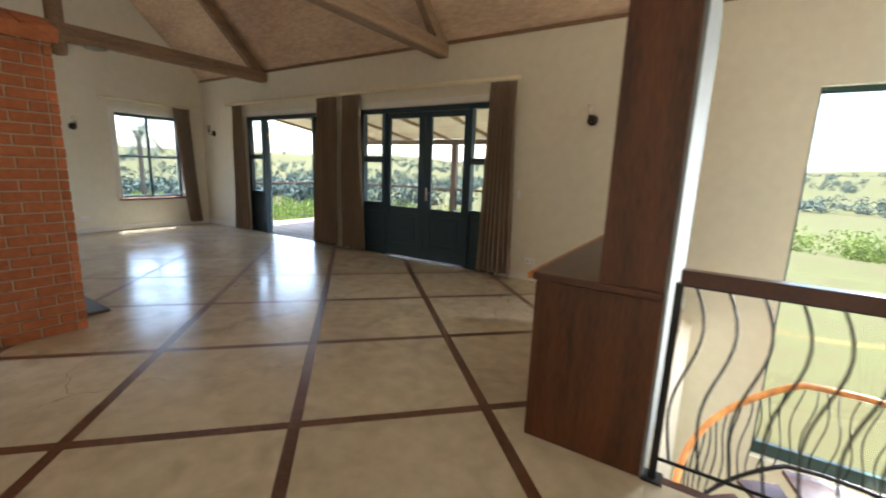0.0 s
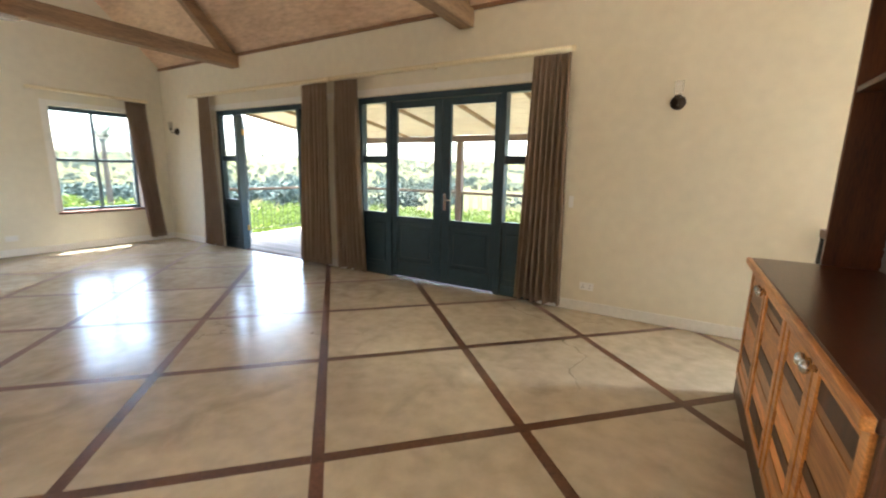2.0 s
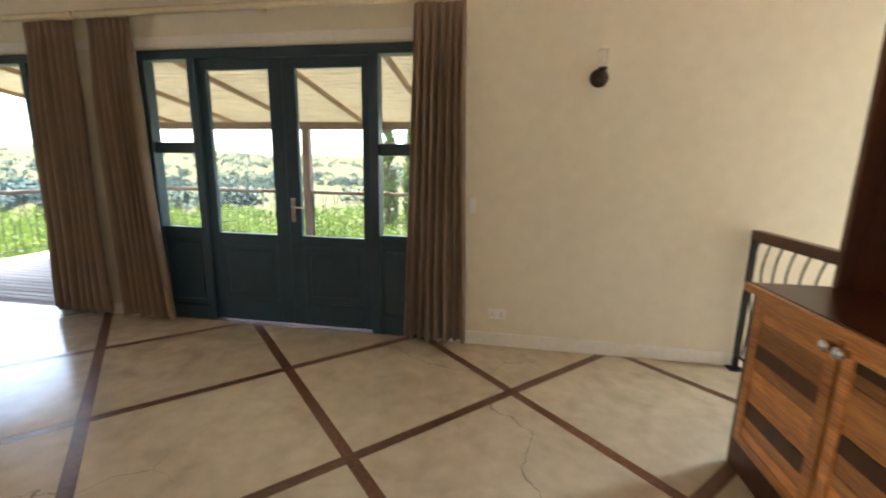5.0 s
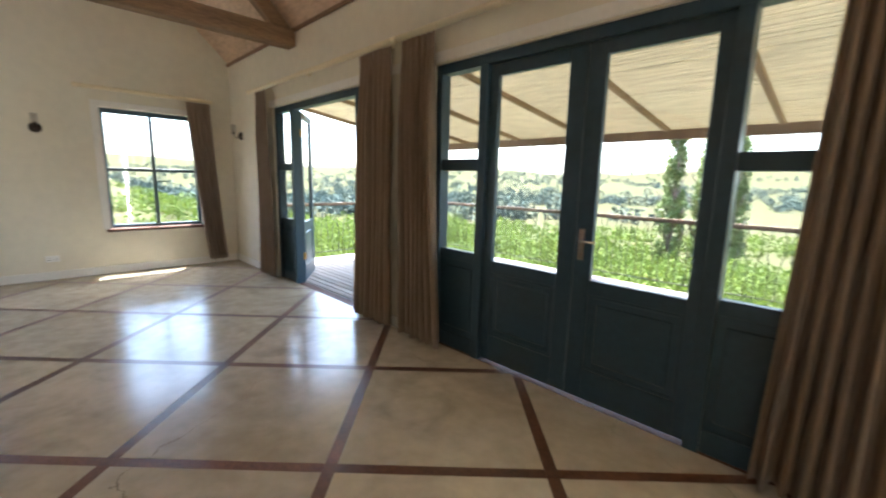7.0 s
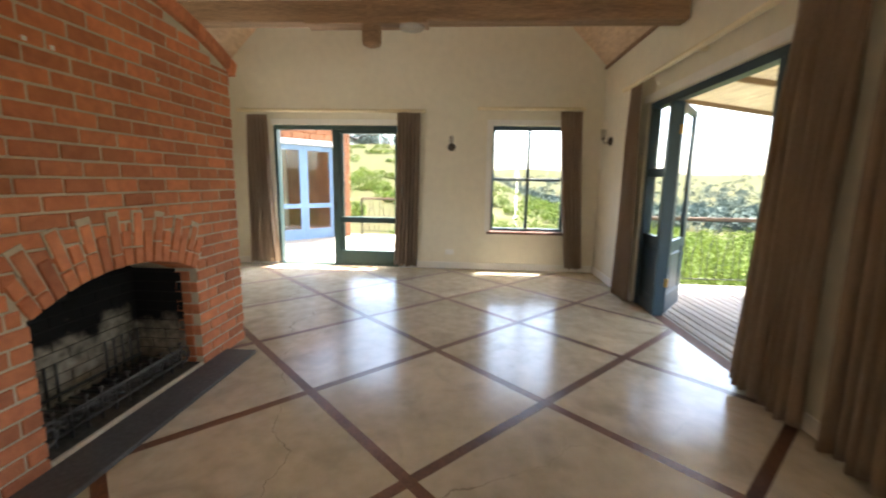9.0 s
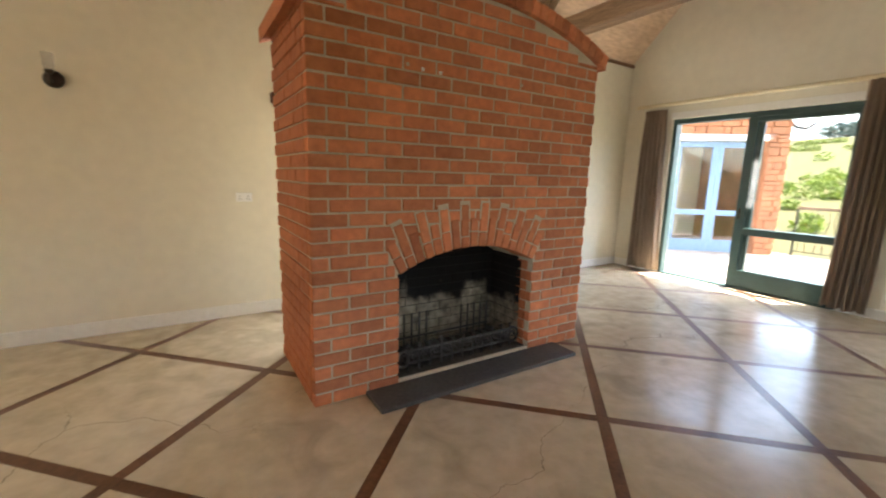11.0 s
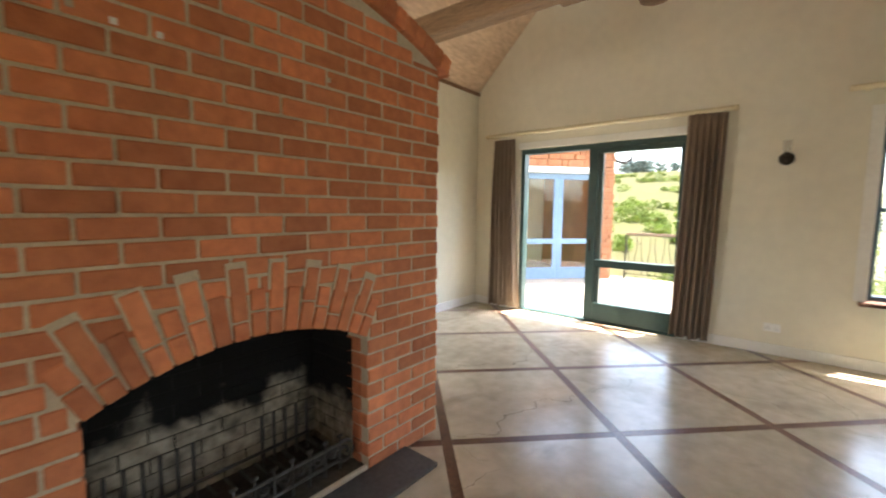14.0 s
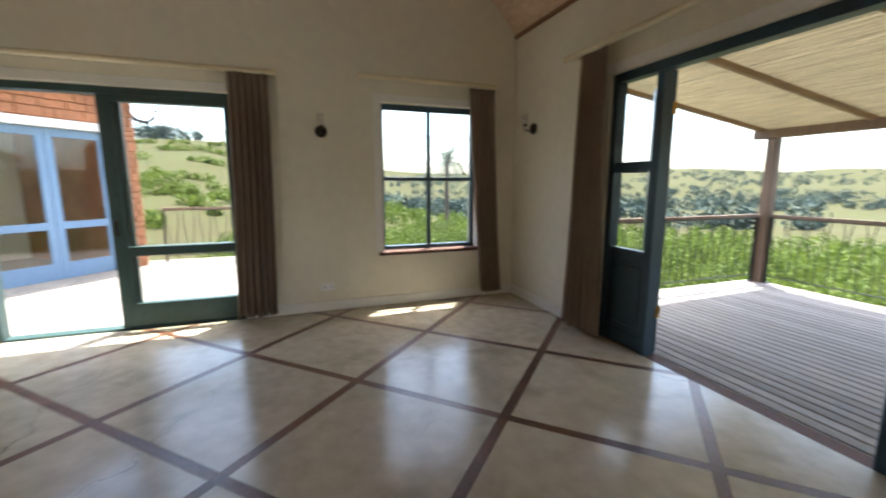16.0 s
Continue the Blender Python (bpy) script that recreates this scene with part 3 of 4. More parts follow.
# tall stair window
bw = root("window_2", 1.55, N + 0.1, -1.6, "tall fixed stair window with a dark head rail", "window", "", "structure")
boxes("frame", [(0.80, 0.83, N + 0.1, N + 0.16, -1.6, 2.42), (2.27, 2.3, N + 0.1, N + 0.16, -1.6, 2.42), (0.80, 2.3, N + 0.1, N + 0.16, 2.421, 2.48), (0.83, 2.27, N + 0.1, N + 0.16, -1.6, -1.45)], GREEN, bw, bevel=0.003)
glass_pane(0.825, 2.275, N + 0.13, -1.46, 2.425, bw)


# ---- curtains ----
def curtain(top, bottom, depth, z0, z1, folds, along, flare=0.046, seed=1):
    """A pleated curtain: top and bottom are the two ends along its rail, depth the place across it."""
    rnd = random.Random(seed)
    cols, rows = folds * 8, 26
    ph = [rnd.uniform(-0.5, 0.5) for _ in range(folds + 2)]
    am = [rnd.uniform(0.45, 1.35) for _ in range(folds + 2)]
    v, f = [], []
    for j in range(rows + 1):
        h = j / rows
        z = z1 + (z0 - z1) * h
        ease = h ** 1.4
        a, b = top[0] + (bottom[0] - top[0]) * ease, top[1] + (bottom[1] - top[1]) * ease
        for i in range(cols + 1):
            s = i / cols
            k = s * folds
            q = int(k)
            wob = ph[q] * (1 - k + q) + ph[q + 1] * (k - q)
            amp = (0.018 + (flare - 0.01) * min(1, h * 4)) * (am[q] * (1 - k + q) + am[q + 1] * (k - q))
            if h < 0.05:
                amp *= 0.6
            u = a + (b - a) * (s + 0.012 * math.sin(k * 5 + h * 3 + seed))
            d = depth + amp * math.sin(math.tau * k + wob * 1.6 * h) + 0.010 * math.sin(7 * s + 5 * h + seed)
            zz = z + (0.012 * math.sin(3 * k + seed) if j == rows else 0)
            v.append((u, d, zz) if along == "x" else (d, u, zz))
    w = cols + 1
    for j in range(rows):
        for i in range(cols):
            f.append((j * w + i, j * w + i + 1, (j + 1) * w + i + 1, (j + 1) * w + i))
    x, y = ((bottom[0] + bottom[1]) / 2, depth) if along == "x" else (depth, (bottom[0] + bottom[1]) / 2)
    ob = mesh("curtain", [(p[0] - x, p[1] - y, p[2] - z0) for p in v], f, CLOTH, smooth=True)
    ob.location = (x, y, z0)
    m = ob.modifiers.new("thick", "SOLIDIFY")
    m.thickness = 0.003
    return tagged(ob, "taupe cloth curtain hanging in pleats from a cream rail", "curtain", "curtains")


YC, XC = N - 0.115, W + 0.115
curtain((-6.40, -5.86), (-6.53, -5.88), YC, 0.05, 2.76, 7, "x", seed=1)
curtain((-5.72, -5.27), (-5.74, -5.14), YC, 0.05, 2.76, 7, "x", seed=2)
curtain((-2.76, -2.36), (-2.84, -2.30), YC, 0.06, 2.76, 7, "x", seed=3)
curtain((-9.14, -8.78), (-9.26, -8.70), YC, 0.04, 2.76, 6, "x", seed=4)
curtain((-0.58, -0.22), (-0.62, -0.10), XC, 0.05, 2.62, 6, "y", seed=5)
curtain((2.05, 2.44), (1.98, 2.38), XC, 0.05, 2.67, 6, "y", seed=6)
curtain((4.75, 5.10), (4.97, 5.26), XC, 0.08, 2.70, 5, "y", seed=7)
curtain((-5.22, -4.89), (-5.20, -4.885), S - 0.05, 0.06, 2.12, 4, "x", flare=0.02, seed=8)


def rail(points, z, along, depth):
    """A cream wooden curtain rail on small brackets."""
    a, b = points
    mid = (a + b) / 2
    place = (mid, depth) if along == "x" else (depth, mid)
    r = root("curtain_rail", *place, z, "cream-painted wooden curtain rail on the wall", "curtain rail", "curtain rails")
    pts = [(u, depth, z) if along == "x" else (depth, u, z) for u in (a, b)]
    tube("pole", [pts], 0.029, RAILPAINT, r, sides=10)
    for u in (a + 0.12, mid, b - 0.12):
        bl = (u - 0.02, u + 0.02, depth + 0.02, N - 0.001, z - 0.02, z + 0.02) if along == "x" else (u - 0.02, u + 0.02, 0, 0, 0, 0)
        if along == "y":
            bl = (W + 0.001, depth - 0.02, u - 0.02, u + 0.02, z - 0.02, z + 0.02)
        boxes("bracket", [bl], RAILPAINT, r, bevel=0.003)
    for p in pts:
        lathe("end_cap", [(0.02, -0.02), (0.032, -0.012), (0.032, 0.012), (0.02, 0.02)], RAILPAINT, p, r, axis="x" if along == "x" else "y", sides=12)


rail((-9.42, -5.86), 2.80, "x", N - 0.11)
rail((-5.80, -2.34), 2.80, "x", N - 0.11)
rail((-0.72, 2.50), 2.69, "y", W + 0.11)
rail((3.40, 5.13), 2.74, "y", W + 0.11)
# painted lintel bands over the doors
tagged(boxes("trim_lintel", [(DOOR_2 - 0.1, DOOR_1 + 2.9, N - 0.012, N - 0.001, 2.54, 2.63)], WHITE, bevel=0.003), kind="structure")


# ---- wall lamps and sockets ----
def sconce(x, y, z, turn):
    r = root("wall_lamp", 0, 0, 0, "dark bronze wall lamp with a white glass shade", "wall lamp", "wall lamps")
    lathe("back_plate", [(0.068, -0.001), (0.068, -0.012), (0.056, -0.032), (0.03, -0.048), (0.012, -0.052)], BRONZE, (0, 0, 0), r, axis="y")
    tube("arm", [[(0, -0.02, 0), (0.0, -0.07, -0.03), (0.0, -0.11, -0.03), (0.0, -0.125, 0.0), (0.0, -0.125, 0.03)]], 0.008, BRONZE, r)
    lathe("cup", [(0.012, 0.0), (0.03, 0.012), (0.032, 0.03)], BRONZE, (0, -0.125, 0.02), r)
    lathe("shade", [(0.028, 0.0), (0.036, 0.03), (0.038, 0.12), (0.034, 0.125)], OPAL, (0, -0.125, 0.05), r)
    r.matrix_basis = pose(x, y, z, 0, 0, turn)


sconce(-1.35, N, 2.22, 0)
sconce(-10.15, N, 2.20, 0)
sconce(W, 2.96, 2.12, 90)
sconce(-3.17, S, 2.17, 180)


def socket(x, y, z, turn, w=0.15, h=0.09):
    r = root("wall_socket", 0, 0, 0, "white plastic wall socket", "socket", "wall sockets")
    boxes("plate", [(-w / 2, w / 2, -0.010, -0.001, -h / 2, h / 2)], PLASTIC, r, bevel=0.003)
    for sx in (-w / 4, w / 4):
        boxes("slots", [(sx - 0.014, sx - 0.008, -0.0125, -0.0105, -0.02, -0.008), (sx + 0.008, sx + 0.014, -0.0125, -0.0105, -0.02, -0.008), (sx - 0.004, sx + 0.004, -0.0125, -0.0105, 0.006, 0.014)], DARK, r)
        boxes("switch", [(sx + 0.02, sx + 0.03, -0.014, -0.0105, 0.015, 0.032)], PLASTIC, r, bevel=0.001)
    r.matrix_basis = pose(x, y, z, 0, 0, turn)


socket(-2.035, N, 0.295, 0)
socket(W, 2.96, 0.30, 90)
socket(-4.50, S, 1.23, 180)

light_switch = root("light_switch", 0, 0, 0, "narrow white plastic light switch on the cream wall", "light switch")
boxes("plate", [(-0.026, 0.026, -0.009, -0.001, -0.065, 0.065)], PLASTIC, light_switch, bevel=0.003)
boxes("rocker", [(-0.011, 0.011, -0.014, -0.0095, -0.02, 0.02)], PLASTIC, light_switch, bevel=0.002)
light_switch.matrix_basis = pose(-2.275, N, 1.23)

# ---- fireplace ----
FX0, FX1, FY0, FY1 = -7.06, -4.60, 0.2, 1.16
FC, RI, ZC, OPEN = -5.812, 1.315, -0.346, 0.619
MID = (FX0 + FX1) / 2
COURSE, BRICK_L = 0.0893, 0.246


def crown(x):
    """Underside of the brick band on top."""
    return 2.70 - 0.17 * (x - MID) ** 2


def intrados(x):
    return ZC + math.sqrt(RI ** 2 - (x - FC) ** 2)


fire = root("fireplace", MID, FY1, 0, "freestanding red face-brick fireplace with an arched opening", "fireplace")
cols = sorted({*np.linspace(FX0, FX1, 25).round(4), *np.linspace(FC - OPEN - 0.012, FC + OPEN + 0.012, 13).round(4)})
v, f = [], []


def column(xa, xb, ya, yb, za, zb, ta, tb):
    """An upright block whose foot and head may slope along x."""
    k = len(v)
    for y in (ya, yb):
        v.extend([(xa, y, za), (xb, y, zb), (xb, y, tb), (xa, y, ta)])
    f.extend([(k, k + 1, k + 2, k + 3), (k + 7, k + 6, k + 5, k + 4), (k, k + 4, k + 5, k + 1), (k + 2, k + 6, k + 7, k + 3), (k + 1, k + 5, k + 6, k + 2), (k + 3, k + 7, k + 4, k)])


for xa, xb in zip(cols, cols[1:]):
    inside = FC - OPEN - 0.013 < xa and xb < FC + OPEN + 0.013
    ins = 0.012
    a, b = (FX0 + ins if xa == cols[0] else xa), (FX1 - ins if xb == cols[-1] else xb)
    column(a, b, 0.62, FY1 - 0.007, intrados(xa) + 0.012 if inside else 0, intrados(xb) + 0.012 if inside else 0, crown(xa), crown(xb))
    column(a, b, FY0 + 0.012, 0.62, 0, 0, crown(xa), crown(xb))
mesh("masonry_core", v, f, MORTAR, parent=fire)
# firebox lining
rnd = random.Random(4)
lining = []
for r in range(12):
    z = r * 0.079 + 0.006
    off = 0 if r % 2 else -0.11
    u = FC - OPEN + off
    while u < FC + OPEN:
        a, b = max(u, FC - OPEN + 0.002), min(u + 0.222, FC + OPEN - 0.002)
        if b - a > 0.03:
            lining.append((a, b, 0.621, 0.634 + rnd.uniform(0, 0.004), z, z + 0.07))
        u += 0.232
    for side, d in ((FC - OPEN, 1), (FC + OPEN, -1)):
        u = 0.64 + (0.0 if r % 2 else -0.11)
        while u < 1.0:
            a, b = max(u, 0.64), min(u + 0.222, 1.03)
            if b - a > 0.02 and z + 0.07 < 0.82:
                xs = sorted((side, side + d * (0.012 + rnd.uniform(0, 0.003))))
                lining.append((xs[0], xs[1], a, b, z, z + 0.07))
            u += 0.232
boxes("firebox_lining", lining, FIREBRICK, fire)
boxes("soot_bed", [(FC - OPEN, FC + OPEN, 0.6203, 0.627, 0.002, 0.95), (FC - OPEN - 0.011, FC - OPEN + 0.006, 0.628, 0.98, 0.002, 0.815), (FC + OPEN - 0.006, FC + OPEN + 0.011, 0.628, 0.98, 0.002, 0.815)], SOOT, fire)
boxes("ash_floor", [(FC - OPEN, FC + OPEN, 0.62, FY1 - 0.02, 0.001, 0.045)], ASH, fire)
boxes("hearth_lip", [(FC - OPEN, FC + OPEN, FY1 - 0.022, FY1 + 0.003, 0.004, 0.05)], MORTAR, fire, bevel=0.004)
slab = boxes("hearth_slab", [(-6.74, -4.94, FY1 + 0.006, 1.44, 0.001, 0.032)], SLATE, bevel=0.005)
tagged(slab, "dark slate hearth slab lying on the floor", "hearth slab")


def brick_data(name, size, seed):
    """A brick with worn edges, standing on its middle."""
    rd = random.Random(seed)
    bm = bmesh.new()
    bmesh.ops.create_cube(bm, size=1)
    for q in bm.verts:
        q.co = Vector((q.co.x * (size[0] + rd.uniform(-0.003, 0.003)), q.co.y * size[1], q.co.z * (size[2] + rd.uniform(-0.003, 0.003))))
    bmesh.ops.bevel(bm, geom=bm.edges[:], offset=0.005, segments=1, affect="EDGES")
    me = bpy.data.meshes.new(name)
    bm.to_mesh(me)
    bm.free()
    me.materials.append(BRICK)
    return me


cache = {}


def brick(x0, x1, y0, y1, z0, z1, m=None):
    size = (round(x1 - x0, 2), round(y1 - y0, 3), round(z1 - z0, 3))
    kind = (size, rnd.randrange(3))
    if kind not in cache:
        cache[kind] = brick_data("brick", (x1 - x0, y1 - y0, z1 - z0), len(cache))
    ob = new("brick", cache[kind])
    place = pose((x0 + x1) / 2 + 0, (y0 + y1) / 2 + rnd.uniform(-0.003, 0.003), (z0 + z1) / 2, rnd.uniform(-0.5, 0.5), rnd.uniform(-0.35, 0.35), rnd.uniform(-0.5, 0.5))
    ob.parent = fire
    ob.matrix_parent_inverse = fire.matrix_basis.inverted()
    ob.matrix_basis = m if m else place
    return ob


def gap_at(z):
    """Half width kept free of courses at height z: the opening and its arch."""
    if z < 0.80:
        return OPEN
    top = RI + 0.20
    t = math.tan(math.asin(OPEN / RI) + 0.008)
    h = z - ZC
    if h < top * math.cos(math.atan(t)):
        return h * t
    return math.sqrt(max(0, top ** 2 - h ** 2))


J = 0.013
side_rows = []
for r in range(31):
    z0, z1 = r * COURSE + 0.004, (r + 1) * COURSE - J + 0.004
    zm = (z0 + z1) / 2
    u = FX1 - (0 if r % 2 else BRICK_L / 2)
    u = FX1 + (BRICK_L / 2 if r % 2 == 0 else 0)
    while u > FX0:
        b, a = min(u, FX1), max(u - BRICK_L + J, FX0)
        g = gap_at(zm)
        for lo, hi in ((a, min(b, FC - g - (0.004 if zm > 0.8 else 0))), (max(a, FC + g + (0.004 if zm > 0.8 else 0)), b)) if g > 0 and a < FC + g and b > FC - g else ((a, b),):
            if hi - lo < 0.018:
                continue
            top = min(crown(lo), crown(hi)) - 0.006
            if z0 + 0.014 > top:
                continue
            brick(lo, hi, FY1 - 0.06, FY1, z0, min(z1, top))
        u -= BRICK_L
    # sides
    u, first = FY1 - 0.072, BRICK_L / 2 if r % 2 else BRICK_L
    while u > FY0 + 0.03:
        a = max(u - first + J, FY0)
        for xs in ((FX0 - 0.001, FX0 + 0.06), (FX1 - 0.06, FX1 + 0.001)):
            top = crown(xs[0]) - 0.004
            if z0 + 0.03 < top and u - a > 0.03:
                w = rnd.uniform(-0.002, 0.002)
                side_rows.append((xs[0] + w, xs[1] + w, a, u, z0, min(z1, top)))
        u, first = u - first, BRICK_L
for r in range(9):
    z0, z1 = r * COURSE + 0.004, min((r + 1) * COURSE - J + 0.004, 0.81)
    for side, d in ((FC - OPEN, 1), (FC + OPEN, -1)):
        xs = sorted((side - d * 0.02, side + d * 0.004))
        side_rows.append((*xs, 0.98, FY1 - 0.066, z0, z1))
tagged(boxes("side_bricks", side_rows, BRICK, fire, bevel=0.004), kind="stuff")

# fan of upright bricks over the opening
half = math.asin(OPEN / RI)
count = 17
for k in range(count):
    a = -half + (k + 0.5) * 2 * half / count
    w = 2 * half / count * RI - 0.006
    long = k % 2 == 1 and 0 < k < count - 1
    cuts = (0.0, 0.085 + 0.03 * (k % 3), 0.315 + rnd.uniform(0, 0.03)) if long else (0.0, 0.225) if k % 4 else (0.0, 0.12, 0.225)
    proud = 0.009 if long else 0.006
    if long:
        rad = RI + 0.29
        pad = mesh("mortar_bed", [(x, y, z) for x in (-w / 2 - 0.009, w / 2 + 0.009) for y in (-0.03, 0.0055) for z in (-0.08, 0.060)], BOX, MORTAR)
        pad.parent = fire
        pad.matrix_parent_inverse = fire.matrix_basis.inverted()
        pad.matrix_basis = pose(FC + rad * math.sin(a), FY1, ZC + rad * math.cos(a), 0, math.degrees(a), 0)
    for p0, p1 in zip(cuts, cuts[1:]):
        rad = RI + (p0 + p1) / 2
        deep = 0.12 if p0 == 0 else 0.06           # the lowest bricks make the soffit
        m = pose(FC + rad * math.sin(a), FY1 - deep + proud + rnd.uniform(0, 0.003), ZC + rad * math.cos(a), 0, math.degrees(a) + rnd.uniform(-1.0, 1.0), 0)
        brick(-w / 2 + 0.002, w / 2 - 0.002, -deep, deep, -(p1 - p0) / 2 + 0.005, (p1 - p0) / 2 - 0.005, m)
# band of bricks on edge along the curved top
n_band = 32
for k in range(n_band):
    x = FX0 - 0.07 + (k + 0.5) * (FX1 - FX0 + 0.14) / n_band
    slope = math.degrees(math.atan(-0.34 * (x - MID)))
    w = (FX1 - FX0 + 0.14) / n_band / math.cos(math.radians(slope)) - 0.009
    m = pose(x, FY1 - 0.075, crown(x) + 0.058, 0, -slope, 0)
    brick(-w / 2, w / 2, -0.11, 0.11, -0.053, 0.053, m)
bv, bf = [], []
v, f = bv, bf
xs = np.linspace(FX0 - 0.07, FX1 + 0.07, 25)
for xa, xb in zip(xs, xs[1:]):
    column(xa, xb, FY0 - 0.04, FY1 - 0.19, crown(xa), crown(xb), crown(xa) + 0.105, crown(xb) + 0.105)
    column(xa, xb, FY1 - 0.19, FY1 + 0.02, crown(xa) + 0.006, crown(xb) + 0.006, crown(xa) + 0.095, crown(xb) + 0.095)
mesh("cap_masonry", bv, bf, BRICK, parent=fire)
# wall plugs left in the brickwork
for x, z, mt in ((-5.237, 2.18, MORTAR), (-5.348, 2.165, PLASTIC), (-5.482, 2.162, PLASTIC), (-6.2, 2.18, MORTAR)):
    boxes("wall_plug", [(x - 0.011, x + 0.011, FY1 - 0.004, FY1 + 0.006, z - 0.011, z + 0.011)], mt, fire, bevel=0.002)


def scroll(cx, y, cz, size, turns=1.6, flip=1):
    return [(cx + flip * size * (1 - 0.75 * k / 20) * math.cos(k / 20 * turns * math.tau), y, cz + size * (1 - 0.75 * k / 20) * math.sin(k / 20 * turns * math.tau)) for k in range(21)]


grate = root("fire_grate", FC, 0.98, 0.045, "black wrought-iron fire grate with scrolls", "fire grate")
g0, g1 = FC - 0.50, FC + 0.50
tube("rails", [[(g0, 1.06, 0.10), (g1, 1.06, 0.10)], [(g0, 1.06, 0.20), (g1, 1.06, 0.20)], [(g0, 0.74, 0.16), (g1, 0.74, 0.16)], [(g0, 1.06, 0.10), (g0, 0.74, 0.12)], [(g1, 1.06, 0.10), (g1, 0.74, 0.12)]], 0.010, GRATE, grate)
tube("uprights", [[(g0 + (g1 - g0) * k / 10, 1.06, 0.046), (g0 + (g1 - g0) * k / 10, 1.06, 0.25)] for k in range(11)], 0.008, GRATE, grate)
tube("finials", [[(g0 + (g1 - g0) * k / 10 - 0.016, 1.06, 0.245), (g0 + (g1 - g0) * k / 10 + 0.016, 1.06, 0.245)] for k in range(11)], 0.010, GRATE, grate)
tube("scrolls", [scroll(g0 + (g1 - g0) * (k + 0.5) / 10, 1.06, 0.16, 0.038, flip=1 if k % 2 else -1) for k in range(10)], 0.006, GRATE, grate, sides=5)
tube("end_scrolls", [scroll(g0 - 0.03, 1.06, 0.135, 0.082), scroll(g1 + 0.03, 1.06, 0.135, 0.082, flip=-1)], 0.011, GRATE, grate)
tube("back_bars", [[(g0 + (g1 - g0) * k / 14, 0.72, 0.046), (g0 + (g1 - g0) * k / 14, 0.72, 0.36)] for k in range(15) if k not in (5, 6, 7, 8)], 0.009, GRATE, grate)
tube("fire_bars", [[(g0 + (g1 - g0) * k / 12, 0.72, 0.10), (g0 + (g1 - g0) * k / 12, 1.05, 0.10)] for k in range(13)], 0.009, GRATE, grate)

for o in grate.children:
    tagged(o, kind="stuff")

# ---- wall unit beside the stairwell ----
CX0, CX1, CY0, CY1 = -0.76, -0.10, 2.06, 4.24
unit = root("wall_unit", -0.43, 3.15, 0, "red-brown timber wall unit with golden panelled doors and slate back", "cabinet")
boxes("carcass", [(CX0 + 0.045, CX1, CY0 + 0.025, CY1 - 0.025, 0.15, 0.955), (CX0 + 0.033, CX1, CY0 + 0.025, CY1 - 0.025, 0.001, 0.149)], MAHOG, unit)
boxes("end_panel", [(CX0 + 0.03, CX1 + 0.005, CY0, CY0 + 0.024, 0.001, 0.955)], MAHOG, unit, bevel=0.003)
boxes("end_panel", [(CX0 + 0.03, CX1 + 0.005, CY1 - 0.024, CY1, 0.001, 0.955)], MAHOG, unit, bevel=0.003)
boxes("worktop_edge", [(CX0 - 0.017, CX0 + 0.012, CY0 - 0.016, CY1 + 0.016, 0.957, 0.9975)], PANEL, unit, bevel=0.007, segments=2)
boxes("worktop", [(CX0 + 0.0125, CX1 + 0.005, CY0 - 0.015, CY1 + 0.015, 0.956, 0.998)], TOPWOOD, unit, bevel=0.006)


rp = random.Random(31)


def front(y0, y1, z0, z1, pieces):
    """A framed door or drawer front whose field is made of horizontal boards."""
    xf = CX0 + 0.02
    d = boxes("cabinet_door", [(xf, xf + 0.024, y0, y0 + 0.055, z0, z1), (xf, xf + 0.024, y1 - 0.055, y1, z0, z1), (xf, xf + 0.024, y0 + 0.055, y1 - 0.055, z1 - 0.05, z1), (xf, xf + 0.024, y0 + 0.055, y1 - 0.055, z0, z0 + 0.05)], PANEL, unit, bevel=0.003)
    cuts = [rp.uniform(0.55, 1.5) for _ in range(pieces)]
    a = z0 + 0.05
    for k, share in enumerate(cuts):
        h = share / sum(cuts) * (z1 - z0 - 0.1)
        p = boxes("board", [(xf + 0.008 + 0.003 * (k % 2), xf + 0.02, y0 + 0.05, y1 - 0.05, a + 0.001, a + h - 0.001)], MAHOG if (k + len(unit.children)) % 4 == 0 else PANEL)
        p.parent = d
        p.matrix_parent_inverse = (unit.matrix_basis @ d.matrix_parent_inverse @ d.matrix_basis).inverted()
        a += h
    return d


def knob(y, z):
    lathe("knob", [(0.015, 0.0), (0.009, -0.010), (0.022, -0.020), (0.026, -0.032), (0.020, -0.043), (0.008, -0.047)], CHROME, (CX0 + 0.019, y, z), unit, axis="x", sides=12)


for y0, y1, ky in ((3.66, 4.20, 3.685), (3.09, 3.64, 3.615), (2.60, 3.06, 2.625), (2.09, 2.58, 2.555)):
    front(y0, y1, 0.16, 0.945, 9)
    knob(ky, 0.905)
HX0 = -0.40
boxes("side_panel", [(HX0, CX1, CY0 + 0.001, CY0 + 0.036, 0.999, 2.75)], MAHOG, unit, bevel=0.003)
boxes("side_panel", [(HX0, CX1, CY1 - 0.036, CY1 - 0.001, 0.999, 2.75)], MAHOG, unit, bevel=0.003)
boxes("upright", [(HX0, CX1 - 0.02, 2.60, 2.635, 0.999, 2.75)], PANEL, unit, bevel=0.003)
boxes("top_board", [(HX0 - 0.02, CX1, CY0 - 0.01, CY1 + 0.01, 2.751, 2.79)], MAHOG, unit, bevel=0.004)
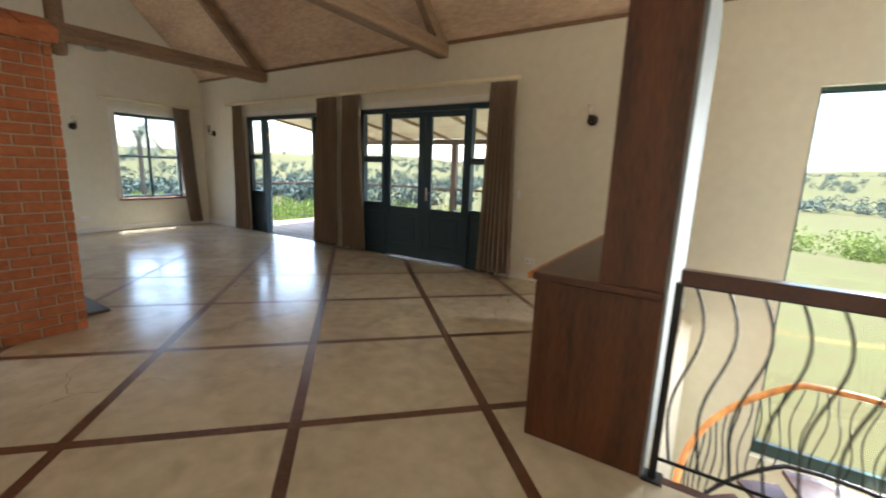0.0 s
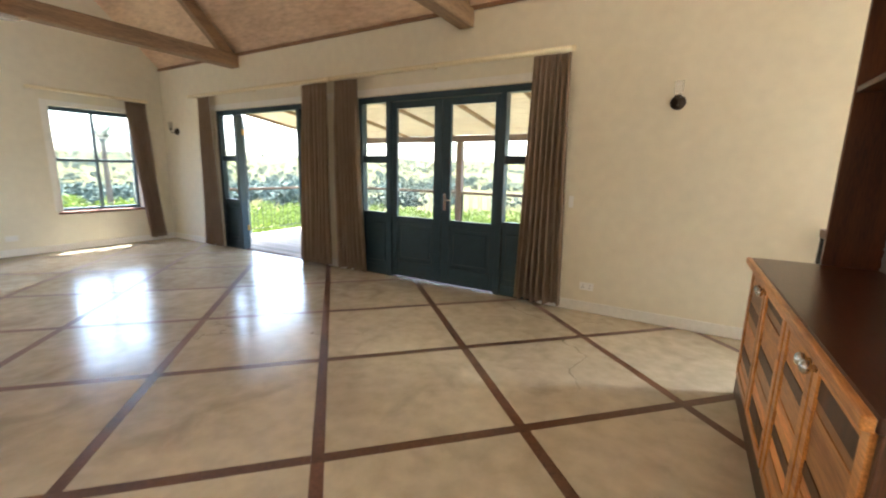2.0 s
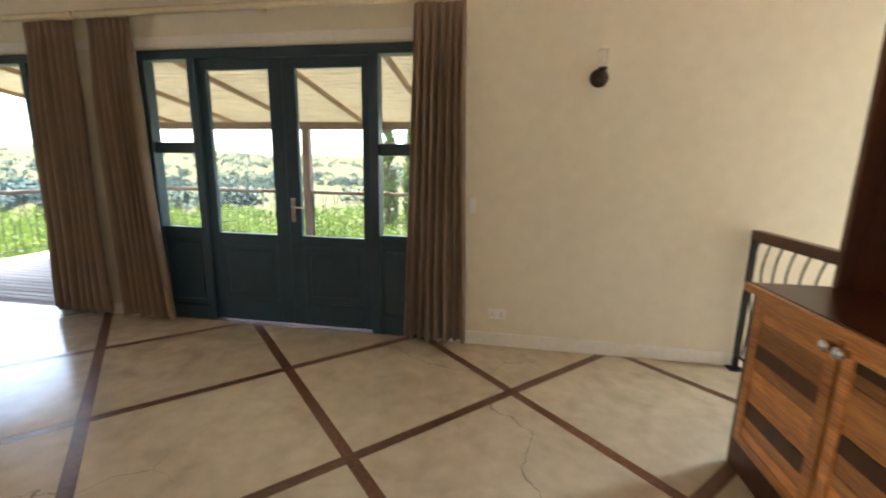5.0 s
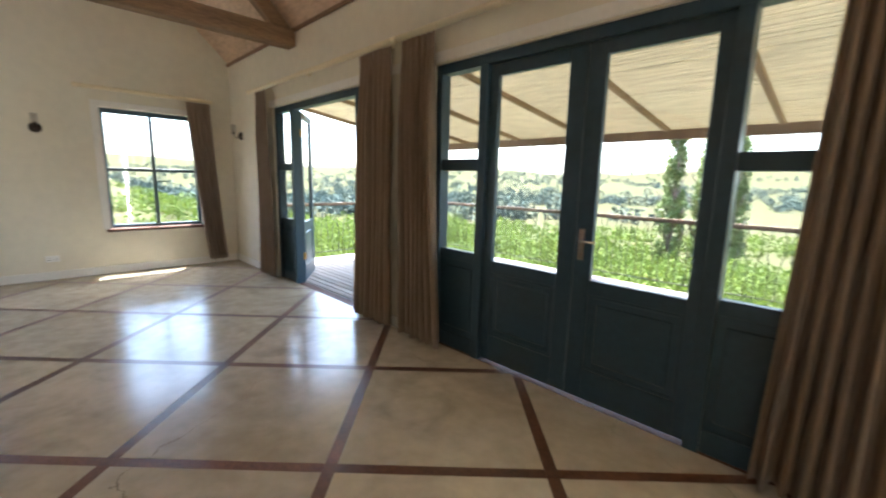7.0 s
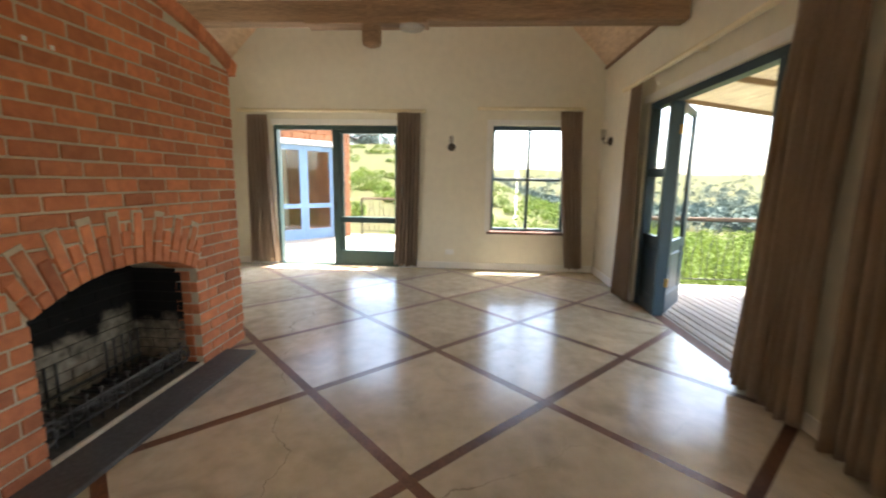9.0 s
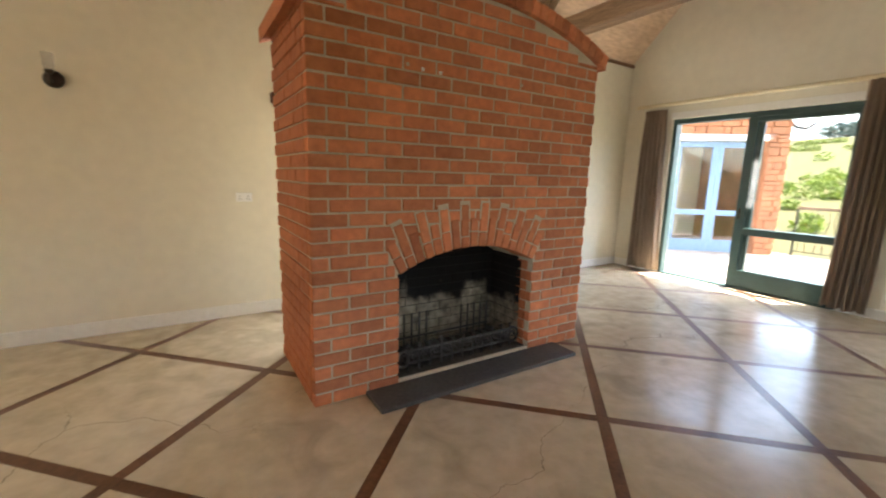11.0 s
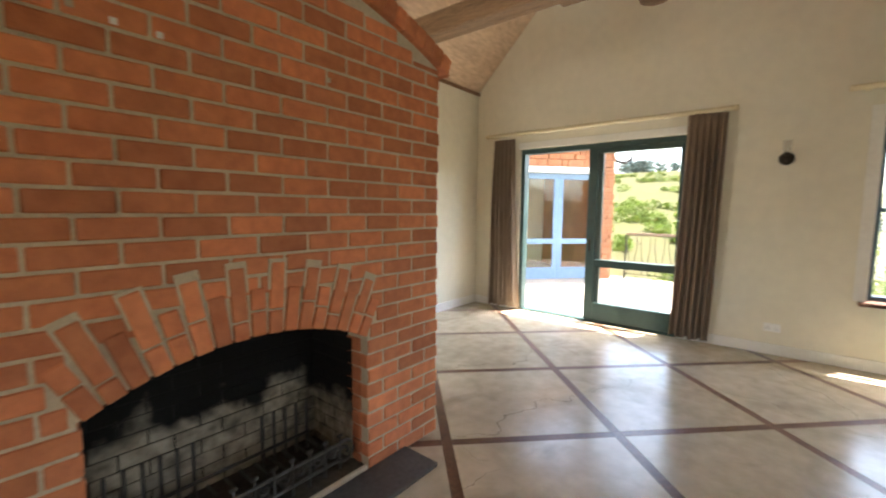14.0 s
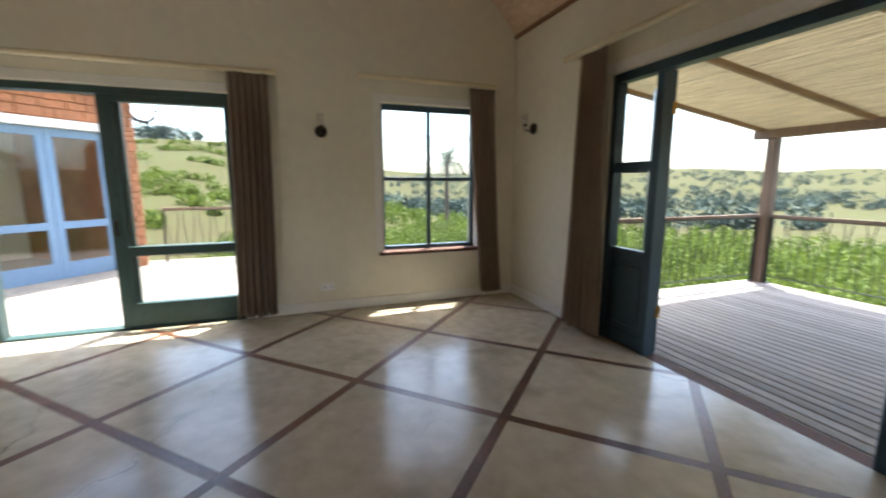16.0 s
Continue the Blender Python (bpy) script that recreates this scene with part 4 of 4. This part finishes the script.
boxes("shelf", [(HX0 + 0.005, CX1 - 0.03, 2.636, CY1 - 0.037, 2.035, 2.07)], MAHOG, unit, bevel=0.003)
boxes("shelf", [(HX0 + 0.005, CX1 - 0.03, CY0 + 0.037, 2.599, 1.50, 1.53)], MAHOG, unit, bevel=0.003)
boxes("back_board", [(CX1 - 0.018, CX1 - 0.002, CY0 + 0.037, CY1 - 0.037, 0.999, 2.75)], MAHOG, unit)
boxes("cable_hole", [(-0.30, -0.24, 3.30, 3.36, 0.9985, 1.0005)], DARK, unit)
backing = boxes("backing_sheet", [(CX1 + 0.001, CX1 + 0.02, CY0 + 0.01, CY1 - 0.01, 0.0, 2.75)], GREY, unit)
# split slate ledges behind the shelves
rs = random.Random(9)
ledges, z = [], 1.0
while z < 2.74:
    h = rs.uniform(0.012, 0.026)
    y = 2.636
    while y < CY1 - 0.04:
        w = min(rs.uniform(0.12, 0.35), CY1 - 0.038 - y)
        ledges.append((CX1 - 0.030 - rs.uniform(0, 0.009), CX1 - 0.019, y, y + w - 0.001, z, min(z + h, 2.745) - 0.001))
        y += w
    z += h
tagged(boxes("slate_ledges", ledges, STONE, unit), kind="stuff")


# ---- balustrades ----
def wavy(x, y, z0, z1, ax, ay, swing=0.035, lean=0.0):
    return [(x + ax * (swing * math.sin(s * math.tau) * (0.4 + s) + lean * s), y + ay * (swing * math.sin(s * math.tau) * (0.4 + s) + lean * s), z0 + (z1 - z0) * s) for s in [k / 14 for k in range(15)]]


def balustrade(a, b, z, height, step, wood, swing, label, group, rail_mat=None):
    """A wooden handrail on wavy wrought-iron bars between two points of the plan."""
    a, b = Vector((*a, z)), Vector((*b, z))
    d = (b - a).normalized()
    n = Vector((-d.y, d.x, 0)) * 0.03
    r = root("balustrade", *((a + b) / 2), label, "balustrade", group)
    top = [p + s * n + Vector((0, 0, h)) for p in (a, b) for s in (-1, 1) for h in (height - wood, height)]
    mesh("handrail", top, BOX, rail_mat or TOPWOOD, parent=r)
    up = Vector((0, 0, 1))
    tube("bottom_bar", [[a + 0.12 * up, b + 0.12 * up], [a + (height - wood - 0.005) * up, b + (height - wood - 0.005) * up]], 0.009, IRON, r)
    k = int((b - a).length / step)
    flips = (-1, -1) if swing > 0.04 else (1, -1)
    tube("iron_bars", [wavy(*(a + d * (i + 0.5) * (b - a).length / k).xy, z + 0.12, z + height - wood, d.x * flips[i % 2], d.y * flips[i % 2], swing) for i in range(k)], 0.007, IRON, r, sides=5)
    for p in (a, b):
        boxes("newel", [(p.x - 0.018, p.x + 0.018, p.y - 0.018, p.y + 0.018, z + 0.001, z + height - wood)], IRON, r)
        boxes("foot_plate", [(p.x - 0.05, p.x + 0.05, p.y - 0.05, p.y + 0.05, z + 0.0005, z + 0.012)], IRON, r)
    return r


balustrade((-0.04, 2.10), (2.9, 2.10), 0, 1.12, 0.125, 0.07, 0.05, "wrought-iron balustrade with a dark timber handrail at the stairwell", "stair balustrades")
balustrade((-0.14, 4.34), (-0.14, N - 0.06), 0, 1.12, 0.13, 0.07, 0.05, "wrought-iron balustrade with a dark timber handrail at the stairwell", "stair balustrades")

# curved stair that winds down in the well
stair = root("staircase", 1.5, 3.9, -3.0, "curved stair with timber treads and a wrought-iron balustrade", "staircase")
SC, SR = Vector((1.3, 3.6, 0)), 1.2


def on_stair(deg, rad, z):
    a = radians(deg)
    return (SC.x + rad * math.cos(a), SC.y + rad * math.sin(a), z)


def rail_height(deg):
    return -0.33 - max(0, deg - 105) * 0.0095


for k in range(11):
    a0, a1 = (40, 105) if k == 0 else (105 + (k - 1) * 18, 105 + k * 18)
    z = -1.25 - k * 0.172
    steps = 6 if k == 0 else 2
    ring = [on_stair(a0 + (a1 - a0) * q / steps, SR + 0.03, 0) for q in range(steps + 1)] + [on_stair(a1 - (a1 - a0) * q / steps, 0.28, 0) for q in range(steps + 1)]
    prism("tread", [(p[0], p[1]) for p in ring], z - 0.045, z, MAHOG, stair)
arc = [40 + 5 * k for k in range(49)]
tube("handrail", [[on_stair(a, SR, rail_height(a)) for a in arc]], 0.032, PANEL, stair, sides=8)
tube("string", [[on_stair(a, SR, rail_height(a) - 0.86) for a in arc]], 0.022, IRON, stair)
tube("iron_bars", [[on_stair(a + 1.6 * math.sin(s * math.tau + a), SR, rail_height(a) - 0.86 * (1 - s)) for s in [q / 10 for q in range(11)]] for a in arc], 0.007, IRON, stair, sides=5)
tagged(boxes("floor_lower", [(WELL_X, E, S, N, -3.2, -3.0)], SCREED), kind="structure")
tagged(boxes("wall_stairwell", [(WELL_X - 0.1, WELL_X + 0.10, WELL_Y, N, -3.0, -0.14)], PLASTER), kind="structure")
tagged(boxes("trim_stairwell", [(WELL_X - 0.005, E, WELL_Y - 0.06, WELL_Y, -0.14, -0.001)], TOPWOOD), kind="structure")

# ---- deck on the north side ----
DZ = -0.05
DX0, DX1, DY1 = -10.15, 0.4, 9.75
deck = root("floor_deck", -5, 7.7, DZ, "weathered grey timber deck boards with gaps", "deck", "", "structure")
boxes("joists", [(x0, x0 + 0.06, N + 0.17, DY1, DZ - 0.25, DZ - 0.035) for x0 in np.arange(DX0 + 0.1, DX1, 0.6)], POST, deck)


def slope_z(y):
    return 2.285 + 0.145 * (DY1 - y)


def deck_post(x):
    r = boxes("deck_post", [(x - 0.075, x + 0.075, DY1 - 0.125, DY1 + 0.025, DZ + 0.002, 2.22)], POST, bevel=0.012)
    return tagged(r, "square grey-brown timber post on the deck", "post", "deck posts")


for x in (-10.0, -5.95, -1.9):
    deck_post(x)
tagged(boxes("deck_beam", [(-10.3, 0.6, DY1 - 0.11, DY1 + 0.01, 2.222, 2.36)], POST, bevel=0.008), "dark timber beam carried by the deck posts", "beam")
roof = root("deck_roof", -5, 7.8, 2.36, "sloping veranda roof of reed matting on timber rafters", "roof")


def sloped(name, x0, x1, low, high, ya, yb, mat):
    vs = [(x, y, slope_z(y) + h) for x in (x0, x1) for y in (ya, yb) for h in (low, high)]
    return mesh(name, vs, BOX, mat, parent=roof)


for x in np.arange(-10.2, 0.6, 1.35):
    sloped("rafter", x - 0.025, x + 0.025, 0.035, 0.10, N + 0.17, DY1 + 0.1, RAFTER)
rs = random.Random(2)
reeds, faces = [], []
for y in np.arange(N + 0.18, DY1 + 0.1, 0.028):
    for xa in np.arange(-10.3, 0.6, 2.725):
        k, zb, ww = len(reeds), 0.104 + rs.uniform(0, 0.012), rs.uniform(0.0275, 0.032)
        reeds += [(x, y + q, slope_z(y) + h) for x in (xa, xa + 2.72) for q in (0, ww) for h in (zb, zb + 0.018)]
        faces += [tuple(k + i for i in fc) for fc in BOX]
tagged(mesh("reed_matting", reeds, faces, REED, parent=roof), kind="stuff")
balustrade((-9.9, DY1 - 0.05), (-6.03, DY1 - 0.05), DZ, 1.10, 0.12, 0.05, 0.03, "wrought-iron deck railing with a brown timber rail", "deck railings", POST)
balustrade((-5.87, DY1 - 0.05), (-1.98, DY1 - 0.05), DZ, 1.10, 0.12, 0.05, 0.03, "wrought-iron deck railing with a brown timber rail", "deck railings", POST)
balustrade((-1.82, DY1 - 0.05), (0.35, DY1 - 0.05), DZ, 1.10, 0.12, 0.05, 0.03, "wrought-iron deck railing with a brown timber rail", "deck railings", POST)
balustrade((DX0 + 0.1, N + 0.22), (DX0 + 0.1, DY1 - 0.16), DZ, 1.10, 0.12, 0.05, 0.03, "wrought-iron deck railing with a brown timber rail", "deck railings", POST)

# ---- terrace and wing on the west side ----
terrace = tagged(boxes("pavement_terrace", [(-15.5, W - 0.281, -7.0, 2.6, DZ - 0.3, DZ - 0.03)], MORTAR), kind="structure")
balustrade((-15.3, 0.15), (-15.3, 2.5), DZ, 1.10, 0.14, 0.05, 0.03, "wrought-iron terrace railing with a brown timber rail", "terrace railings", POST)
balustrade((-15.2, 2.5), (W - 0.4, 2.5), DZ, 1.10, 0.14, 0.05, 0.03, "wrought-iron terrace railing with a brown timber rail", "terrace railings", POST)

wing = root("house_wing", 0, 0, 0, "red stone house wing with pale blue glazed doors", "house wing")
# local x runs along the wing's front from the corner, y to its inside
boxes("front_wall", [(6.58, 7.0, 0, 0.35, -3.2, 3.3), (3.1, 6.58, 0, 0.35, 2.55, 3.3), (0, 3.1, 0, 0.35, -3.2, 3.3), (3.1, 6.58, 0.02, 0.35, -3.2, DZ)], STONEWALL, wing)
rs = random.Random(12)
stones = []
for xa, xb, za, zb in ((6.60, 7.02, -0.05, 2.55), (0.0, 7.02, 2.56, 3.28), (1.2, 3.08, -0.05, 2.55)):
    z = za
    while z < zb - 0.05:
        h = min(rs.uniform(0.09, 0.19), zb - z)
        x = xa
        while x < xb - 0.04:
            w = min(rs.uniform(0.14, 0.42), xb - x)
            stones.append((x + 0.006, x + w - 0.006, -0.03 - rs.uniform(0, 0.02), 0.005, z + 0.006, z + h - 0.006))
            x += w
        z += h
tagged(boxes("facing_stones", stones, STONEWALL, wing, bevel=0.008), kind="stuff")
boxes("end_wall", [(6.65, 7.0, 0.35, 6.0, -3.2, 3.3)], STONEWALL, wing)
boxes("lintel", [(3.0, 6.7, -0.03, 0.2, 2.42, 2.549)], WHITE, wing, bevel=0.006)
boxes("inner_wall", [(0, 6.65, 3.2, 3.3, -0.05, 3.3), (0, 0.1, 0.35, 3.2, -0.05, 3.3), (0.1, 6.65, 0.35, 3.2, 3.2, 3.3)], PLASTER, wing)
boxes("inner_floor", [(0.1, 6.65, 0.36, 3.2, -0.3, DZ - 0.001)], PALE_DECK, wing)
for k in range(4):
    x0 = 3.11 + k * 0.865
    boxes("door", [(x0, x0 + 0.11, 0.10, 0.15, DZ, 2.41), (x0 + 0.75, x0 + 0.86, 0.10, 0.15, DZ, 2.41), (x0 + 0.11, x0 + 0.75, 0.10, 0.15, 2.28, 2.41), (x0 + 0.11, x0 + 0.75, 0.10, 0.15, 0.78, 0.90), (x0 + 0.11, x0 + 0.75, 0.10, 0.15, DZ, 0.22)], BLUE, wing, bevel=0.004)
    for z0, z1 in ((0.215, 0.785), (0.895, 2.285)):
        glass_pane(x0 + 0.105, x0 + 0.755, 0.125, z0, z1, wing)
vs = [(-0.2, -0.5, 3.3), (7.5, -0.5, 3.3), (7.5, 3.2, 5.2), (-0.2, 3.2, 5.2), (-0.2, 6.6, 3.3), (7.5, 6.6, 3.3)]
mesh("roof", vs + [(x, y, z + 0.12) for x, y, z in vs], [(0, 1, 2, 3), (3, 2, 5, 4), (6, 9, 8, 7), (9, 10, 11, 8), (0, 6, 7, 1), (4, 5, 11, 10), (0, 3, 9, 6), (3, 4, 10, 9), (1, 7, 8, 2), (2, 8, 11, 5)], BARK, parent=wing)
tube("roof_finial", [[(7.0, 0.1, 2.85), (7.15, 0.1, 2.72), (7.35, 0.1, 2.70), (7.5, 0.1, 2.80), (7.55, 0.1, 2.95)]], 0.035, IRON, wing)
turn = radians(138.5)
wing.matrix_basis = pose(-15.0 - 7 * math.cos(turn), -0.12 - 7 * math.sin(turn), 0, 0, 0, 138.5)

# ---- land ----
def land(x, y):
    d = math.hypot(x + 5, y)
    z = -3.4 - 8.0 * (1 - math.exp(-max(0, d - 22) / 80))
    if x < -26:
        z += 29 * min(1, (-x - 26) / 170) ** 0.9 * max(0, min(1, (42 - y) / 60))
    far = max(0.0, d - 260) / 700
    z += 46 * min(1, far) ** 1.2 * (0.75 + 0.5 * noise.noise(Vector((x / 260, y / 260, 2))))
    z += 1.4 * noise.noise(Vector((x / 35, y / 35, 0))) * min(1, max(0, d - 25) / 40)
    return z


verts, faces = [], []
RINGS = [0] + [10 * 1.10 ** k for k in range(56)]
SEG = 120
for r in RINGS:
    for k in range(SEG):
        a = k * math.tau / SEG
        x, y = -5 + r * math.cos(a), r * math.sin(a)
        verts.append((x, y, land(x, y)))
for i in range(len(RINGS) - 1):
    for k in range(SEG):
        faces.append((i * SEG + k, i * SEG + (k + 1) % SEG, (i + 1) * SEG + (k + 1) % SEG, (i + 1) * SEG + k)[::-1])
ground = tagged(mesh("ground", verts, faces, GRASS, smooth=True), kind="structure")


def leaves(name, clumps, mat, seed, size, per, flat=0.7, label="", category=""):
    """Many small bent leaves gathered in clumps of (x, y, z, radius)."""
    rg = np.random.default_rng(seed)
    c = np.repeat(np.array(clumps, float), per, axis=0)
    m = len(c)
    dirs = rg.normal(size=(m, 3))
    dirs /= np.linalg.norm(dirs, axis=1)[:, None]
    at = c[:, :3] + dirs * (c[:, 3] * rg.uniform(0.45, 1.08, m))[:, None] * np.array([1, 1, flat])
    u = rg.normal(size=(m, 3))
    u /= np.linalg.norm(u, axis=1)[:, None]
    w = np.cross(u, rg.normal(size=(m, 3)))
    w /= np.linalg.norm(w, axis=1)[:, None]
    s = (size * rg.uniform(0.6, 1.4, m))[:, None]
    quad = np.stack([at - u * s, at + w * s * 0.45, at + u * s, at - w * s * 0.45], 1).reshape(-1, 3)
    me = bpy.data.meshes.new(name)
    me.from_pydata(quad.tolist(), [], (np.arange(m * 4).reshape(-1, 4)).tolist())
    me.materials.append(mat)
    ob = new(name, me)
    return tagged(ob, label, category, "", "stuff")


rg = random.Random(11)
near = []
for k in range(900):
    x, y = rg.uniform(-32, -0.6), rg.uniform(10.9, 27)
    if k % 3 == 0:
        x, y = rg.uniform(-34, -16.8), rg.uniform(-1.0, 13)
    r = rg.uniform(0.5, 1.3)
    top = -0.55 - 0.9 * (0.5 + 0.5 * noise.noise(Vector((x / 3, y / 3, 1)))) - (0.05 * max(0, y - 14))
    base = land(x, y)
    near.append((x, y, base + (top - r * 0.7 - base) * rg.uniform(0.25, 1) ** 0.5, r))
leaves("shrubs", near, LEAF, 1, 0.085, 160, 0.9, "dense green shrubs below the deck", "shrubs")
mid = [(rg.uniform(-75, 0), rg.uniform(36, 75), 0, rg.uniform(0.8, 2.2)) for k in range(130)] + [(rg.uniform(-75, -40), rg.uniform(-20, 36), 0, rg.uniform(0.6, 1.6)) for k in range(90)] + [(rg.uniform(2, 40), rg.uniform(60, 72), 0, rg.uniform(1.5, 3)) for k in range(50)]
leaves("bushes", [(x, y, land(x, y) + r * 0.5, r) for x, y, z, r in mid], LEAF, 3, 0.24, 130, 0.8, "scattered bushes in the fields", "bushes")
far = []
for k in range(4600):
    a, d = rg.uniform(0.3, 3.5), 120 * 8 ** rg.random()
    x, y = -5 + d * math.cos(a), d * math.sin(a)
    if noise.noise(Vector((x / 110, y / 110, 7))) < (0.08 if d < 260 else -0.12) or (x < -60 and y < 30 and -x < 190):
        continue
    r = rg.uniform(2.0, 4.5)
    far.append((x, y, land(x, y) + r * 0.6, r))
# distance haze comes from the leaf colour, not from the air
leaves("far_trees", far, HAZELEAF, 2, 0.68, 80, 0.9, "woods on the far hillsides", "trees")
rows = []
for x, y0, y1 in ((-62, -20, 16), (-84, -34, 22), (-108, -46, 12), (-136, -58, 20), (-164, -60, 4)):
    y = y0
    while y < y1:
        y += rg.uniform(0.7, 2.2) if rg.random() < 0.9 else rg.uniform(4, 9)
        r = rg.uniform(0.5, 1.3) * (1.0 - x / 300)
        xx = x + 5 * noise.noise(Vector((y / 18, x, 0)))
        rows.append((xx, y, land(xx, y) + r * 0.4, r))
leaves("hedges", rows, LEAF, 8, 0.3, 90, 0.7, "rows of hedge along the terraced hillside", "hedges")
hill = [(-200 + rg.uniform(-8, 8), rg.uniform(-52, -14), 0, rg.uniform(2, 4.5)) for k in range(16)]
# same leaf colour with haze painted in
leaves("hilltop_trees", [(x, y, land(x, y) + r * 0.7, r) for x, y, z, r in hill], HAZELEAF, 6, 0.6, 160, 0.9, "clump of trees on the hill's top", "trees")


def poplar(x, y, h, seed):
    r = random.Random(seed)
    z = land(x, y)
    t = root("poplar_tree", x, y, z, "tall slender poplar tree in leaf", "tree", "poplars")
    tube("trunk", [[(x, y, z - 0.3), (x + 0.1, y, z + h * 0.5), (x, y + 0.1, z + h * 0.95)]], [0.2, 0.12, 0.02], BARK, t)
    tube("limb", [[(x, y, z + h * s), (x + 0.9 * math.cos(s * 40), y + 0.9 * math.sin(s * 40), z + h * s + 1.6)] for s in [0.15 + 0.05 * k for k in range(14)]], 0.04, BARK, t)
    cl = []
    for k in range(80):
        s = r.uniform(0.08, 1.0)
        w = h * 0.05 * math.sin(min(1, s * 1.6 + 0.15) * math.pi / 2) * (1.15 - s) * 1.6
        a = r.uniform(0, math.tau)
        cl.append((x + w * math.cos(a), y + w * math.sin(a), z + h * s, r.uniform(0.22, 0.45)))
    lv = leaves("crown", cl, POPLAR, seed, 0.12, 70, 1.7)
    lv.parent = t
    lv.matrix_parent_inverse = t.matrix_basis.inverted()


for k, (x, y, h) in enumerate(((-10.6, 30.0, 9.6), (-9.0, 30.6, 8.9), (-7.6, 30.2, 8.4))):
    poplar(x, y, h, 20 + k)


def palm(x, y, h):
    z = land(x, y)
    t = root("palm_tree", x, y, z, "feather palm with drooping fronds", "palm tree")
    tube("trunk", [[(x, y, z - 0.3), (x, y, z + h)]], [0.2, 0.16], BARK, t, sides=10)
    v, f = [], []
    r = random.Random(5)
    for k in range(38):
        a, e = r.uniform(0, math.tau), r.uniform(-0.3, 1.2)
        p, d = Vector((x, y, z + h)), Vector((math.cos(a) * math.cos(e), math.sin(a) * math.cos(e), math.sin(e)))
        for s in range(26):
            p = p + d * 0.11
            d = (d + Vector((0, 0, -0.05))).normalized()
            side = d.cross(Vector((0, 0, 1))).normalized()
            for q in (-1, 1):
                b = len(v)
                tip = p + q * side * 0.42 + d * 0.2 - Vector((0, 0, 0.12))
                v += [p, p + d * 0.05, tip]
                f.append((b, b + 1, b + 2))
    # fronds take the leaf colour that has the haze painted in
    o = mesh("fronds", v, f, HAZELEAF, parent=t)
    tagged(o, kind="stuff")


palm(-35.5, 13.8, 6.6)


# ---- floor pieces: screed panels between wood strips, laid on the diagonal ----
GX, GY, CELL, HALF_STRIP = -0.406, 4.668, 1.2, 0.034
ROOT2 = math.sqrt(2)


def plan(a, b):
    """From the floor's own grid to the room."""
    return ((a - b) / ROOT2, (a + b) / ROOT2)


floor = tagged(boxes("floor", [(W, WELL_X, S, N, -0.14, -0.03), (WELL_X, E, S, WELL_Y - 0.061, -0.14, -0.03)], MORTAR), kind="structure")
RECTS = ((W + 0.001, WELL_X, S + 0.001, N + 0.028), (WELL_X + 0.002, E, S + 0.001, WELL_Y - 0.062))
for i in range(-10, 7):
    for j in range(-10, 9):
        a, b = GX + i * CELL, GY + j * CELL
        h = HALF_STRIP + 0.0015
        square = [plan(p, q) for p, q in ((a + h, b + h), (a + CELL - h, b + h), (a + CELL - h, b + CELL - h), (a + h, b + CELL - h))]
        along = [plan(p, q) for p, q in ((a - HALF_STRIP, b - HALF_STRIP), (a + CELL - HALF_STRIP - 0.001, b - HALF_STRIP), (a + CELL - HALF_STRIP - 0.001, b + HALF_STRIP), (a - HALF_STRIP, b + HALF_STRIP))]
        across = [plan(p, q) for p, q in ((a - HALF_STRIP, b + HALF_STRIP + 0.001), (a + HALF_STRIP, b + HALF_STRIP + 0.001), (a + HALF_STRIP, b + CELL - HALF_STRIP - 0.001), (a - HALF_STRIP, b + CELL - HALF_STRIP - 0.001))]
        for rect in RECTS:
            for poly, name, top, mat in ((square, "floor_panel", 0.0, SCREED), (along, "wood_strip", -0.0005, STRIP), (across, "wood_strip", -0.0005, STRIP)):
                cut = clip(poly, *rect)
                if cut:
                    prism(name, cut, -0.029, top, mat, floor)

# ---- deck boards ----
me = None
for y in np.arange(N + 0.165, DY1 - 0.02, 0.118):
    ob = boxes("deck_board", [(DX0, DX1, y, y + 0.104, DZ - 0.034, DZ)], DECK, None, bevel=0.006) if me is None else new("deck_board", me)
    me = ob.data
    ob.location = ((DX0 + DX1) / 2, y + 0.052, DZ - 0.034)
    ob.parent = deck
    ob.matrix_parent_inverse = deck.matrix_basis.inverted()
# terrace slabs
me = None
for i in range(9):
    for j in range(17):
        x0, y0 = -15.5 + i * 0.508, -6.95 + j * 0.56
        ob = boxes("paving_slab", [(x0, x0 + 0.50, y0, y0 + 0.55, DZ - 0.03, DZ)], PALE_DECK, None, bevel=0.004) if me is None else new("paving_slab", me)
        me = ob.data
        ob.location = (x0 + 0.25, y0 + 0.275, DZ - 0.029)
        ob.parent = terrace
        ob.matrix_parent_inverse = terrace.matrix_basis.inverted()
